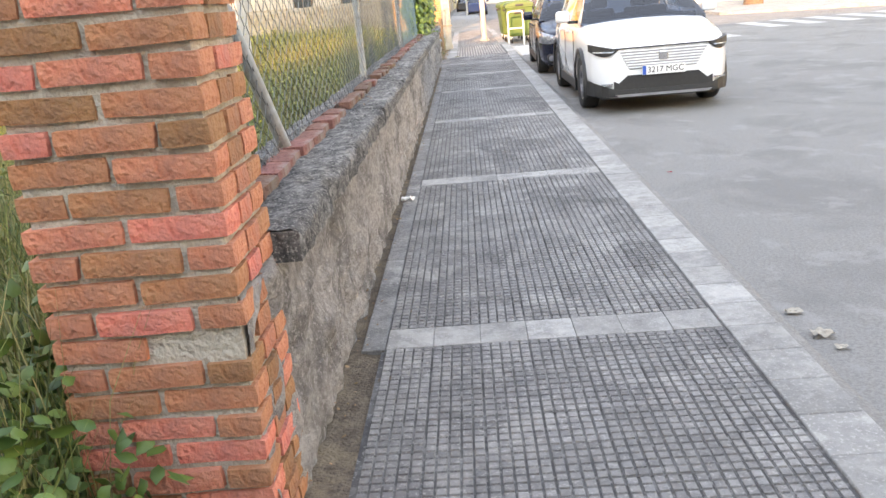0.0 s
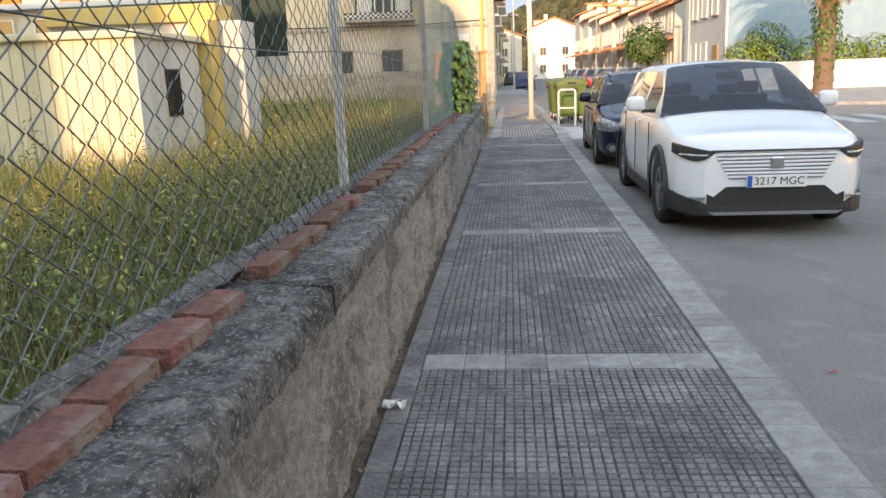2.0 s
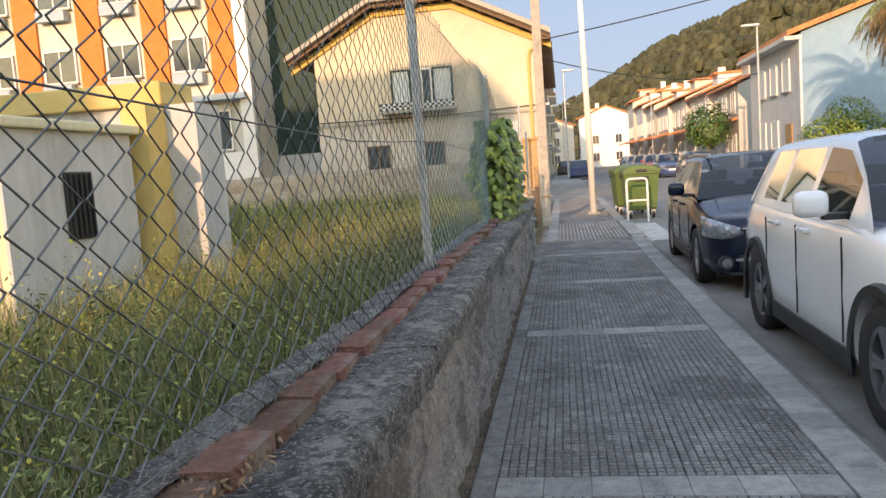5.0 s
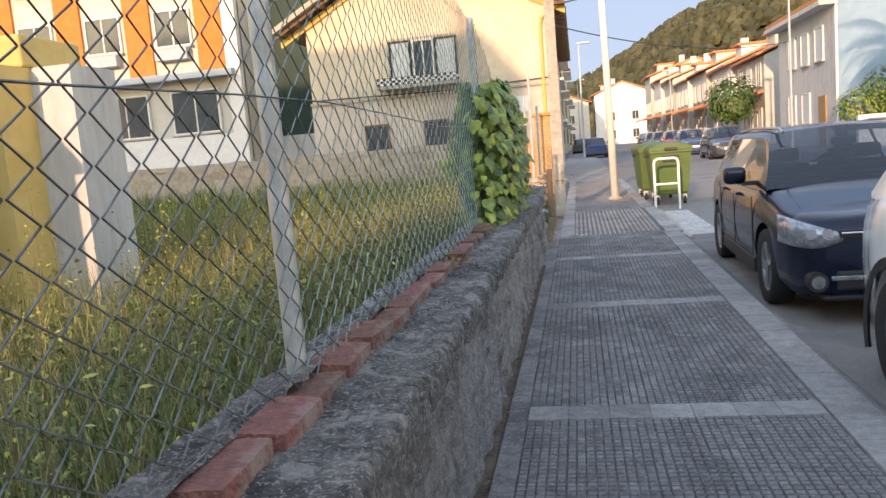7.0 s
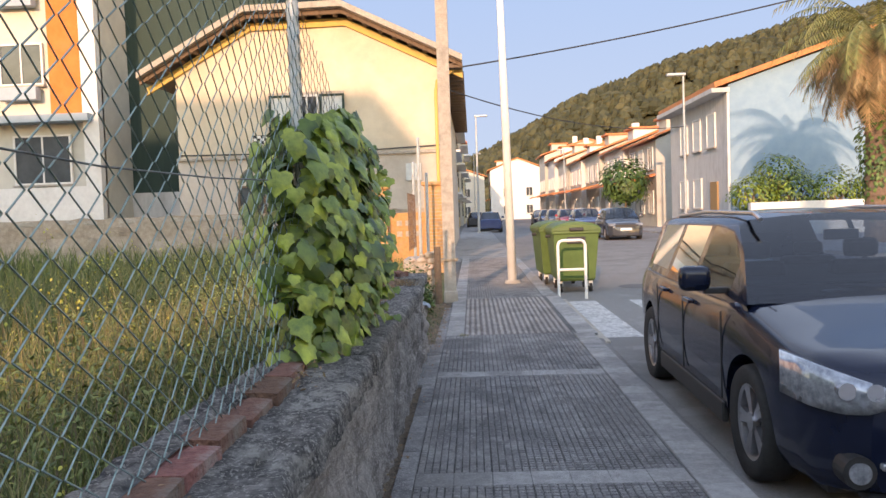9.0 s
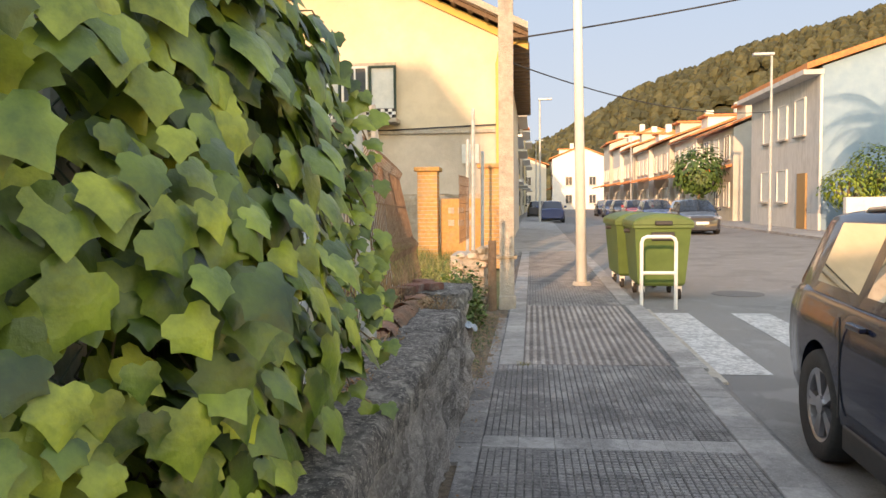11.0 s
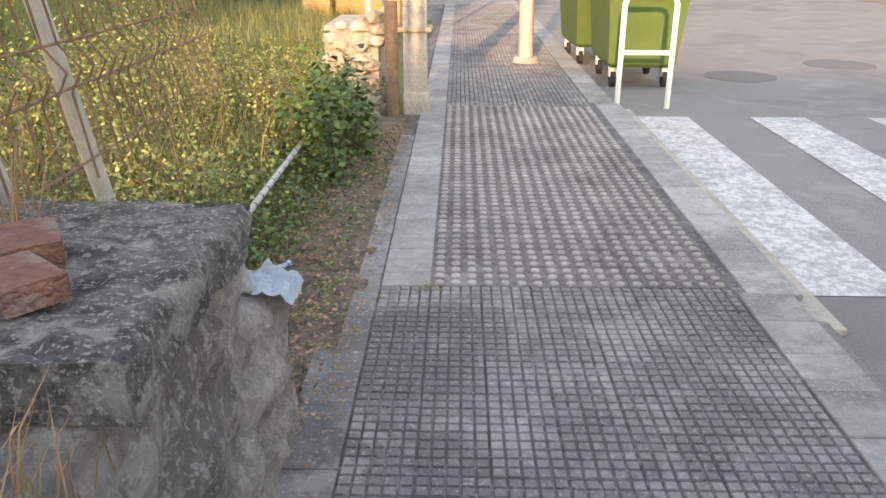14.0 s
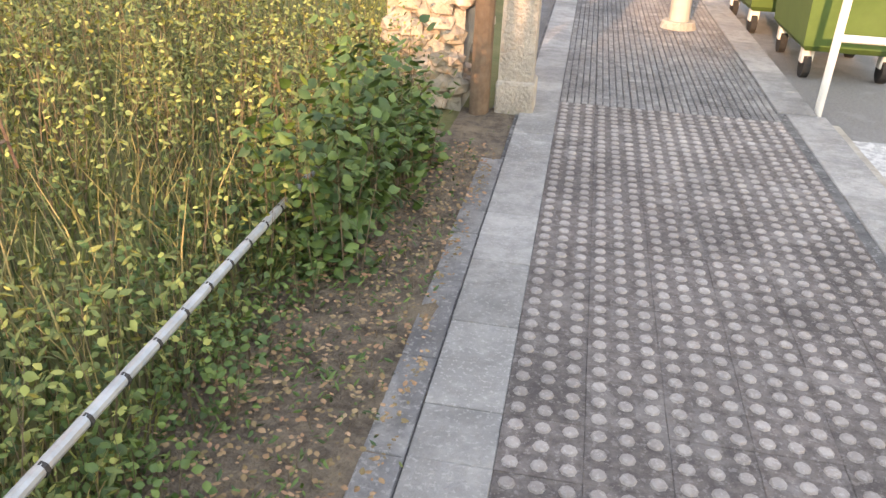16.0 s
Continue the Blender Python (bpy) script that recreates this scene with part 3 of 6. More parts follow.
def coping(y0, y1, dz=0.0, dx=0.0):
    n = max(6, int((y1 - y0) / 0.03))
    def pt(u, v):
        y = y0 + (y1 - y0) * u
        w = v * 1.0
        if w < 0.28:
            x, z = -0.5, 0.715 + 0.07 * w / 0.28
        elif w < 0.36:
            x, z = -0.5 - 0.015 * (w - 0.28) / 0.08, 0.785 + 0.02 * (w - 0.28) / 0.08
        else:
            x, z = -0.515 - 0.44 * (w - 0.36) / 0.64, 0.805
        chip = (max(0, noise.noise((y * 3.1, 7, 1)) - 0.25) * 0.09 + max(0, noise.noise((y * 11, z * 9, 3)) - 0.15) * 0.03) if w < 0.5 else 0
        return (x + dx + wob(1, y, z, 7, 0.014) - chip, y, z + dz + wob(x, y, 2, 6, 0.012) + wob(x, y, 5, 22, 0.009) + wob(x, y, 9, 45, 0.006) - chip * 0.5)
    bm = sheet(pt, n, 22)
    sheet(lambda u, v: (-0.955 + dx + 0.455 * u, y0, 0.715 + dz + 0.09 * v), 3, 1, bm)
    sheet(lambda u, v: (-0.955 + dx + 0.455 * u, y1, 0.715 + dz + 0.09 * v), 3, 1, bm)
    sheet(lambda u, v: (-0.955 + dx, y0 + (y1 - y0) * u, 0.69 + dz + 0.11 * v), 3, 1, bm)
    return link("coping_slab", bm, M["coping"], low_wall, smooth=True)
for y0, y1 in ((2.07, 4.6), (4.605, 6.2), (6.205, 8.5), (8.505, 10.3), (10.305, 12.2), (12.205, 14.1), (14.105, 17.05)):
    coping(y0, y1)
coping(17.55, 18.17, 0.015, -0.03)

# ---- brick pillar ----
pillar = thing("brick_pillar", -0.812, 1.72, 0, "weathered red brick pillar with crumbling mortar joints", "pillar")
PX0, PX1, PY0, PY1, PH = -0.25, 0.236, 0.0, 0.36, 1.85
def brick_mesh(lx, ly, lz, seed):
    bm = box(-lx / 2, lx / 2, -ly / 2, ly / 2, -lz / 2, lz / 2)
    bmesh.ops.subdivide_edges(bm, edges=bm.edges, cuts=1, use_grid_fill=True)
    for v in bm.verts:
        c = sum(1 for a, b in ((v.co.x, lx / 2), (v.co.y, ly / 2), (v.co.z, lz / 2)) if abs(abs(a) - b) < 1e-5)
        v.co *= 1 - (0.035 if c == 3 else 0.012 if c == 2 else 0)
        v.co += Vector((wob(v.co.x, seed, v.co.z, 9, 0.006), wob(v.co.y, v.co.x, seed, 9, 0.008), wob(seed, v.co.y, v.co.z, 9, 0.006)))
    me = bpy.data.meshes.new("brick")
    bm.to_mesh(me)
    bm.free()
    me.materials.append(M["brick"])
    return me
LONG = [brick_mesh(0.235, 0.12, 0.058, s * 3.7) for s in range(5)]
HALF = [brick_mesh(0.112, 0.12, 0.058, s * 5.1 + 30) for s in range(4)]
part("mortar_core", box(PX0 + 0.018, PX1 - 0.018, PY0 + 0.016, PY1 - 0.016, -0.1, PH - 0.02), M["cement"], pillar)
rng = random.Random(4)
def put_brick(me, parent, x, y, z, rz=0.0):
    ob = new("brick", me)
    ob.parent = parent
    ob.matrix_basis = pose(x, y, z, rng.uniform(-1, 1), rng.uniform(-1.5, 1.5), rz + rng.uniform(-1.5, 1.5))
    return ob
for row in range(25):
    z = 0.036 + row * 0.074
    x = PX0
    half = row % 2
    while x < PX1 - 0.05:
        ln = 0.112 if half or PX1 - x < 0.2 else 0.235
        half = False
        if not (row == 8 and -0.05 < x < 0.06):
            for yy in (PY0 + 0.06, PY1 - 0.06):
                put_brick(rng.choice(LONG if ln > 0.2 else HALF), pillar, x + ln / 2, yy + rng.uniform(-0.008, 0.008), z)
        x += ln + 0.013
    for sx in (PX0 + 0.06, PX1 - 0.06):
        put_brick(rng.choice(HALF), pillar, sx, (PY0 + PY1) / 2 + (0.01 if row % 2 else -0.01), z, 90)


# ---- cars ----
def lerp_table(tab, s):
    for a, b in zip(tab, tab[1:]):
        if s <= b[0]:
            f = (s - a[0]) / (b[0] - a[0])
            f = f * f * (3 - 2 * f) if len(a) > 2 else f
            return a[1] + (b[1] - a[1]) * f
    return tab[-1][1]

def carve(ob, cutters):
    """Cuts the wheel wells out of a body and drops the cutters."""
    made = []
    for bm in cutters:
        c = link("cutter", bm, M["trim"])
        made.append(c)
        md = ob.modifiers.new("well", "BOOLEAN")
        md.operation, md.object, md.solver = "DIFFERENCE", c, "EXACT"
    bpy.context.view_layer.update()
    me = bpy.data.meshes.new_from_object(ob.evaluated_get(bpy.context.evaluated_depsgraph_get()))
    ob.modifiers.clear()
    ob.data = me
    for c in made:
        bpy.data.objects.remove(c)

def loft(rows, bm=None):
    bm = bm or bmesh.new()
    g = [[bm.verts.new(p) for p in r] for r in rows]
    for a, b in zip(g, g[1:]):
        for j in range(len(a) - 1):
            bm.faces.new((a[j], b[j], b[j + 1], a[j + 1]))
    return bm, g

def make_wheel(parent, x, y, r, side, rim_mat, spokes=5):
    w = 0.21
    prof = [(r * 0.66, 0.02), (r * 0.93, 0.0), (r * 0.985, 0.025), (r, 0.06), (r, w - 0.05), (r * 0.97, w - 0.01), (r * 0.66, w)]
    seg = 32
    bm = bmesh.new()
    rings = [[bm.verts.new((side * d * -1, q * math.cos(k * math.tau / seg), q * math.sin(k * math.tau / seg))) for k in range(seg)] for q, d in prof]
    for a, b in zip(rings, rings[1:]):
        for k in range(seg):
            bm.faces.new((a[k], a[(k + 1) % seg], b[(k + 1) % seg], b[k]))
    wheel = part("wheel", bm, M["rubber"], parent, smooth=True)
    wheel.location = (x, y, r)
    bm = bmesh.new()
    a = [bm.verts.new((-side * 0.02, r * 0.67 * math.cos(k * math.tau / seg), r * 0.67 * math.sin(k * math.tau / seg))) for k in range(seg)]
    b = [bm.verts.new((-side * 0.03, r * 0.60 * math.cos(k * math.tau / seg), r * 0.60 * math.sin(k * math.tau / seg))) for k in range(seg)]
    c = [bm.verts.new((-side * 0.10, r * 0.58 * math.cos(k * math.tau / seg), r * 0.58 * math.sin(k * math.tau / seg))) for k in range(seg)]
    for p, q in ((a, b), (b, c)):
        for k in range(seg):
            bm.faces.new((p[k], p[(k + 1) % seg], q[(k + 1) % seg], q[k]))
    part("rim", bm, rim_mat, wheel)
    part("brake_disc", tube((-side * 0.095, 0, 0), (-side * 0.12, 0, 0), r * 0.58, seg=24), M["trim"], wheel)
    for k in range(spokes * 2):
        ang = (k // 2) * math.tau / spokes + (0.13 if k % 2 else -0.13)
        d0, d1 = Vector((-side * 0.035, 0.05 * math.cos(ang), 0.05 * math.sin(ang))), Vector((-side * 0.028, r * 0.62 * math.cos(ang), r * 0.62 * math.sin(ang)))
        t = Vector((0, -math.sin(ang), math.cos(ang))) * 0.016
        bm = bmesh.new()
        v = [bm.verts.new(q) for q in (d0 - t, d0 + t, d1 + t * 1.3, d1 - t * 1.3)]
        off = Vector((-side * 0.03, 0, 0))
        v2 = [bm.verts.new(q.co + off) for q in v]
        for i in range(4):
            j = (i + 1) % 4
            bm.faces.new((v[i], v[j], v2[j], v2[i]))
        bm.faces.new(v)
        part("spoke", bm, rim_mat, wheel)
    part("hub_cap", tube((-side * 0.022, 0, 0), (-side * 0.06, 0, 0), 0.055, seg=16), rim_mat, wheel)
    return wheel

def make_car(x, y, rz, spec, label, group="parked cars", full=True):
    """A car with its nose towards -y and its origin under the middle of the front bumper."""
    L, W, H, WB, FO, R = spec["size"]
    paint, rim = spec["paint"], spec["rim"]
    car = thing("car", x, y, ROAD, label, "car", group, rz)
    car.scale = (spec["k"],) * 3
    hw = W / 2
    hood, belt, deck = spec["hood"], spec["belt"], spec["deck"]
    cowl, tail = spec["cowl"], spec["tail"]
    wid = [(0, 0.70, 1), (0.015, 0.80, 1), (0.05, 0.915, 1), (0.12, 0.975, 1), (0.3, 1.0, 1), (0.7, 1.0, 1), (0.88, 0.97, 1), (0.97, 0.9, 1), (1.0, 0.80, 1)]
    top = [(0, hood - 0.17, 1), (0.012, hood - 0.09), (0.05, hood - 0.035), (0.12, hood + 0.0), (cowl, hood + 0.13), (cowl + 0.08, belt), (0.5, belt), (tail, deck), (0.985, deck - 0.03), (1.0, deck - 0.1)]
    bot = [(0, 0.22), (0.04, 0.18), (0.2, 0.2), (0.8, 0.22), (0.95, 0.24), (1.0, 0.34)]
    ss = sorted({0, 0.006, 0.015, 0.03, 0.05, 0.075, 0.1, 0.97, 0.985, 0.995, 1.0, *[k / 40 for k in range(5, 39)]})
    rows = []
    for s in ss:
        w, zt, zb = hw * lerp_table(wid, s), lerp_table([q[:2] for q in top], s), lerp_table(bot, s)
        hgt = zt - zb
        prof = [(0, zb), (0.8, zb), (0.93, zb + 0.03), (0.975, zb + 0.1), (0.99, zb + 0.3 * hgt), (1.0, zb + 0.5 * hgt), (0.995, zb + 0.68 * hgt), (0.985, zb + 0.78 * hgt), (0.955, zt - 0.07), (0.92, zt - 0.025), (0.86, zt), (0.6, zt + 0.018), (0.3, zt + 0.03), (0, zt + 0.034)]
        half = [(w * a, s * L, z) for a, z in prof]
        rows.append(half + [(-a, b, c) for a, b, c in half[-2::-1]])
    bm, g = loft(rows)
    bm.faces.new(g[0])
    bm.faces.new(g[-1][::-1])
    bmesh.ops.remove_doubles(bm, verts=bm.verts, dist=0.0005)
    body = part("body", bm, paint, car)
    wells = []
    for wy in (FO, FO + WB):
        for sd in (-1, 1):
            wells.append(tube((sd * (hw - 0.27), wy, R), (sd * (hw + 0.1), wy, R), R + 0.055, seg=36))
    bpy.context.view_layer.update()
    for w_ in wells:
        w_.transform(car.matrix_basis)
    carve(body, wells)
    body.data.polygons.foreach_set("use_smooth", [True] * len(body.data.polygons))
    if hasattr(body.data, "set_sharp_from_angle"):
        body.data.set_sharp_from_angle(angle=radians(32))
    # cabin: a lofted shell, split into paint and glass
    c0, c1, r0, r1, c2 = spec["cabin"]
    st = [(c0, 0.0), (c0 + (c1 - c0) * 0.5, 0.53), (c1, 0.94), (c1 + 0.05, 0.985), (spec["b"] - 0.012, 1.0), (spec["b"] + 0.012, 1.0), (spec["c"] - 0.012, 0.985), (spec["c"] + 0.012, 0.98), (r0, 0.95), (r1, 0.90), (c2, 0.0)]
    rows = []
    for s, f in st:
        zb = lerp_table([q[:2] for q in top], s) - 0.03
        zt = zb + 0.04 + (H - zb - 0.04) * f
        w = hw * lerp_table(wid, s)
        wb, wt = w * 0.93, w * (0.93 - 0.24 * f)
        half = [(wb, zb), (wb - (wb - wt) * 0.12, zb + (zt - zb) * 0.12), (wt + (wb - wt) * 0.16, zb + (zt - zb) * 0.86), (wt, zt - 0.02 * f), (wt * 0.9, zt + 0.005), (wt * 0.45, zt + 0.03 * f), (0, zt + 0.04 * f)]
        half = [(a, s * L, z) for a, z in half]
        rows.append(half + [(-a, b, c) for a, b, c in half[-2::-1]])
    n = len(rows[0]) - 1
    def patch(name, keep, material, lift=0.0, lab=""):
        bm = bmesh.new()
        for i in range(len(rows) - 1):
            for j in range(n):
                if keep(i, j):
                    bm.faces.new([bm.verts.new(p) for p in (rows[i][j], rows[i + 1][j], rows[i + 1][j + 1], rows[i][j + 1])])
        bmesh.ops.remove_doubles(bm, verts=bm.verts, dist=0.0005)
        return part(name, bm, material, car, lab, smooth=name != "pillar_trim")
    front = lambda i: i < 2
    rear = lambda i: i == len(st) - 2
    sidej = lambda j: j == 1 or j == n - 2
    topj = lambda j: 3 <= j <= n - 4
    patch("roof", lambda i, j: not (front(i) and topj(j)) and not (rear(i) and topj(j)) and not (sidej(j) and i in (1, 2, 3, 5, 7)), paint)
    patch("windscreen", lambda i, j: front(i) and topj(j), M["glass"], lab="raked glass windscreen reflecting the sky")
    patch("rear_window", lambda i, j: rear(i) and topj(j), M["glass"])
    for jj in (1, n - 2):
        patch("front_window", lambda i, j: j == jj and i in (1, 2, 3), M["glass"])
        patch("rear_door_window", lambda i, j: j == jj and i == 5, M["glass"])
        patch("quarter_window", lambda i, j: j == jj and i == 7, M["glass"])
    if full:
        part("dashboard", box(-hw * 0.82, hw * 0.82, (c0 + 0.02) * L, (c1 - 0.03) * L, belt - 0.14, belt + 0.035, 0.03), M["seat"], car)
        # dark slab added at belt height as cabin floor, hiding the painted body top
        part("parcel_shelf", box(-hw * 0.8, hw * 0.8, (c1 - 0.02) * L, (r1 - 0.01) * L, belt - 0.02, belt + 0.045, 0.01), M["seat"], car)
        for sx in (-0.38, 0.38):
            for yy_, hh_ in ((spec["b"] * L - 0.02, 0.30), (spec["c"] * L + 0.12, 0.24)):
                st_ = part("seat_back", box(sx - 0.22, sx + 0.22, yy_ - 0.05, yy_ + 0.08, belt - 0.05, belt + hh_ * 0.5, 0.04), M["seat"], car)
                part("headrest", box(sx - 0.12, sx + 0.12, yy_ - 0.03, yy_ + 0.06, belt + hh_ * 0.55, belt + hh_, 0.035), M["seat"], st_)
        part("rear_view_mirror", box(-0.11, 0.11, (c1 - 0.02) * L, (c1 - 0.012) * L, H - 0.17, H - 0.10, 0.01), M["trim"], car)
    for wy in (FO, FO + WB):
        for sd in (-1, 1):
            make_wheel(car, sd * (hw - 0.01), wy, R, sd, rim)
            if spec.get("cladding"):
                bm = bmesh.new()
                seg = 20
                a0, a1 = -0.35, math.pi + 0.35
                ring = []
                for k in range(seg + 1):
                    an = a0 + (a1 - a0) * k / seg
                    ring.append([bm.verts.new((sd * (hw + d), wy + q * math.cos(an), R + q * math.sin(an))) for q, d in ((R + 0.045, 0.008), (R + 0.10, 0.012), (R + 0.115, -0.03))])
                for p, q in zip(ring, ring[1:]):
                    for e in (0, 1):
                        bm.faces.new((p[e], q[e], q[e + 1], p[e + 1]))
                part("wheel_arch_trim", bm, M["trim"], car)
    part("underbody", box(-hw * 0.8, hw * 0.8, 0.25, L - 0.25, 0.16, 0.3), M["dark"], car)
    for sd in (-1, 1):
        part("sill_trim", box(sd * hw * 0.97 - 0.02, sd * hw * 0.97 + 0.02, FO + R + 0.12, FO + WB - R - 0.12, 0.2, 0.33, 0.01), M["trim"], car)
        y0 = (c0 + (c1 - c0) * 0.62) * L
        bm = box(sd * (hw + 0.11) - 0.1, sd * (hw + 0.11) + 0.1, y0 - 0.06, y0 + 0.06, belt + 0.03, belt + 0.19, 0.045)
        mirror = part("wing_mirror", bm, spec.get("mirror", paint), car, smooth=True)
        part("mirror_arm", box(min(sd * (hw - 0.1), sd * (hw + 0.05)), max(sd * (hw - 0.1), sd * (hw + 0.05)), y0 - 0.03, y0 + 0.03, belt + 0.01, belt + 0.05, 0.008), M["trim"], mirror)
        for s in (spec["b"], spec["c"]):
            part("door_handle", box(sd * hw * 0.995 - 0.02, sd * hw * 0.995 + 0.02, s * L - 0.24, s * L - 0.04, belt - 0.12, belt - 0.09, 0.008), spec.get("handle", paint), car)
        for s in ((c0 + c1) / 2 - 0.02, spec["b"], spec["c"] + 0.015):
            part("door_seam", box(sd * hw * 0.998 - 0.006, sd * hw * 0.998 + 0.0035, s * L - 0.004, s * L + 0.004, 0.36, belt - 0.08), M["dark"], car)
        if full:
            spec["lamps"](car, sd, hw, hood)
        else:
            part("headlight", box(min(sd * hw * 0.52, sd * hw * 0.9), max(sd * hw * 0.52, sd * hw * 0.9), 0.02, 0.28, hood - 0.2, hood - 0.08, 0.02), M["lens"], car)
    spec["nose"](car, hw, hood)
    return car

def plate_text(parent, text, x, y, z):
    pl = part("number_plate", box(x - 0.26, x + 0.26, y - 0.012, y + 0.012, z - 0.055, z + 0.055, 0.004), M["plate"], parent, "white number plate with a blue band")
    part("blue_band", box(x - 0.257, x - 0.215, y - 0.016, y - 0.011, z - 0.052, z + 0.052), M["plate_blue"], pl)
    cu = bpy.data.curves.new("plate_text", "FONT")
    cu.body, cu.size, cu.extrude, cu.align_x, cu.align_y = text, 0.098, 0.001, "CENTER", "CENTER"
    ob = new("plate_text", cu)
    bpy.context.view_layer.update()
    me = bpy.data.meshes.new_from_object(ob.evaluated_get(bpy.context.evaluated_depsgraph_get()))
    bpy.data.objects.remove(ob)
    me.materials.append(M["ink"])
    t = new("plate_text", me)
    t.parent = pl
    t.matrix_basis = pose(x + 0.02, y - 0.0145, z, 90, 0, 0)

def nose_band(hw, z0, z1, a0, a1, out=0.012, n=24):
    """A strip that follows the rounded outline of a car's nose between two fractions of its half-width."""
    curve = [(0.0, -0.004), (0.5, -0.002), (0.70, 0.0), (0.80, 0.065), (0.915, 0.217), (0.975, 0.52), (0.99, 0.8)]
    def at(a):
        x = abs(a)
        for p, q in zip(curve, curve[1:]):
            if x <= q[0]:
                return p[1] + (q[1] - p[1]) * (x - p[0]) / (q[0] - p[0])
        return curve[-1][1]
    rows = []
    for k in range(n + 1):
        a = a0 + (a1 - a0) * k / n
        f = a0 + (a1 - a0) * k / n
        zz0, zz1 = (z0(abs(a)), z1(abs(a))) if callable(z0) else (z0, z1)
        y, x = at(a), a * (hw + out)
        rows.append([(x, y - out, zz0), (x, y - out - 0.004, (zz0 + zz1) / 2), (x, y - out, zz1), (x * 0.97, y + 0.06, zz1), (x * 0.97, y + 0.06, zz0), (x, y - out, zz0)])
    bm, g = loft(rows)
    bmesh.ops.remove_doubles(bm, verts=bm.verts, dist=0.0003)
    return bm

def suv_nose(car, hw, hood):
    part("hood_line", nose_band(hw, hood - 0.152, hood - 0.138, -0.64, 0.64), M["trim"], car)
    part("lower_bumper", nose_band(hw, lambda a: 0.22, lambda a: 0.30 + 0.10 * max(0, (a - 0.6) / 0.35) if a > 0.6 else 0.30, -0.97, 0.97, 0.02), M["trim"], car, "black lower bumper")
    for k in range(7):
        z = hood - 0.18 - k * 0.033
        w = hw * (0.60 - 0.022 * k)
        part("grille_slat", box(-w, w, -0.024, 0.1, z - 0.011, z + 0.009, 0.004), M["car_white"], car)
    part("grille_backing", prism([(-hw * 0.6, hood - 0.165), (hw * 0.6, hood - 0.165), (hw * 0.45, hood - 0.40), (-hw * 0.45, hood - 0.40)], -0.008, 0.1, "y"), M["rim_dark"], car)
    part("badge", box(-0.06, 0.06, -0.04, 0.0, hood - 0.31, hood - 0.2, 0.015), M["chrome"], car)
    part("bumper_intake", prism([(-hw * 0.67, 0.41), (-hw * 0.6, 0.38), (-hw * 0.48, 0.47), (hw * 0.48, 0.47), (hw * 0.6, 0.38), (hw * 0.67, 0.41), (hw * 0.67, 0.30), (hw * 0.6, 0.24), (-hw * 0.6, 0.24), (-hw * 0.67, 0.30)], -0.012, 0.2, "y"), M["trim"], car)
    part("skid_plate", prism([(-hw * 0.66, 0.245), (hw * 0.66, 0.245), (hw * 0.6, 0.215), (-hw * 0.6, 0.215)], -0.04, 0.1, "y"), M["alloy"], car)
    plate_text(car, "3217 MGC", 0, -0.036, 0.52)

def suv_lamps(car, sd, hw, hood):
    bm = nose_band(hw, lambda a: hood - 0.165 - 0.07 * math.sin(math.pi * min(1, (a - 0.6) / 0.36)), lambda a: hood - 0.150 + 0.06 * (a - 0.6) / 0.35, sd * 0.60, sd * 0.945, 0.008, 12)
    hl = part("headlight", bm, M["trim"], car, "slim dark headlight")
    part("headlight_lens", nose_band(hw, hood - 0.19, hood - 0.172, min(sd * 0.66, sd * 0.9), max(sd * 0.66, sd * 0.9), 0.013, 8), M["lens"], hl)
    for k in range(5):
        xx = sd * hw * (0.70 + 0.03 * k)
        part("fog_lamp", box(xx - 0.01, xx + 0.01, -0.03, 0.05, 0.37, 0.385, 0.003), M["lens"], car)

def estate_nose(car, hw, hood):
    part("grille", box(-hw * 0.6, hw * 0.6, -0.014, 0.1, hood - 0.2, hood - 0.13, 0.01), M["trim"], car)
    part("grille_chrome", box(-hw * 0.58, hw * 0.58, -0.026, 0.0, hood - 0.165, hood - 0.15, 0.004), M["chrome"], car)
    part("bumper_intake", box(-hw * 0.62, hw * 0.62, -0.018, 0.1, 0.27, 0.42, 0.02), M["dark"], car)
    part("bumper_lip", box(-hw * 0.72, hw * 0.72, -0.03, 0.1, 0.2, 0.235, 0.01), M["trim"], car)
    plate_text(car, "9", 0, -0.03, 0.5)

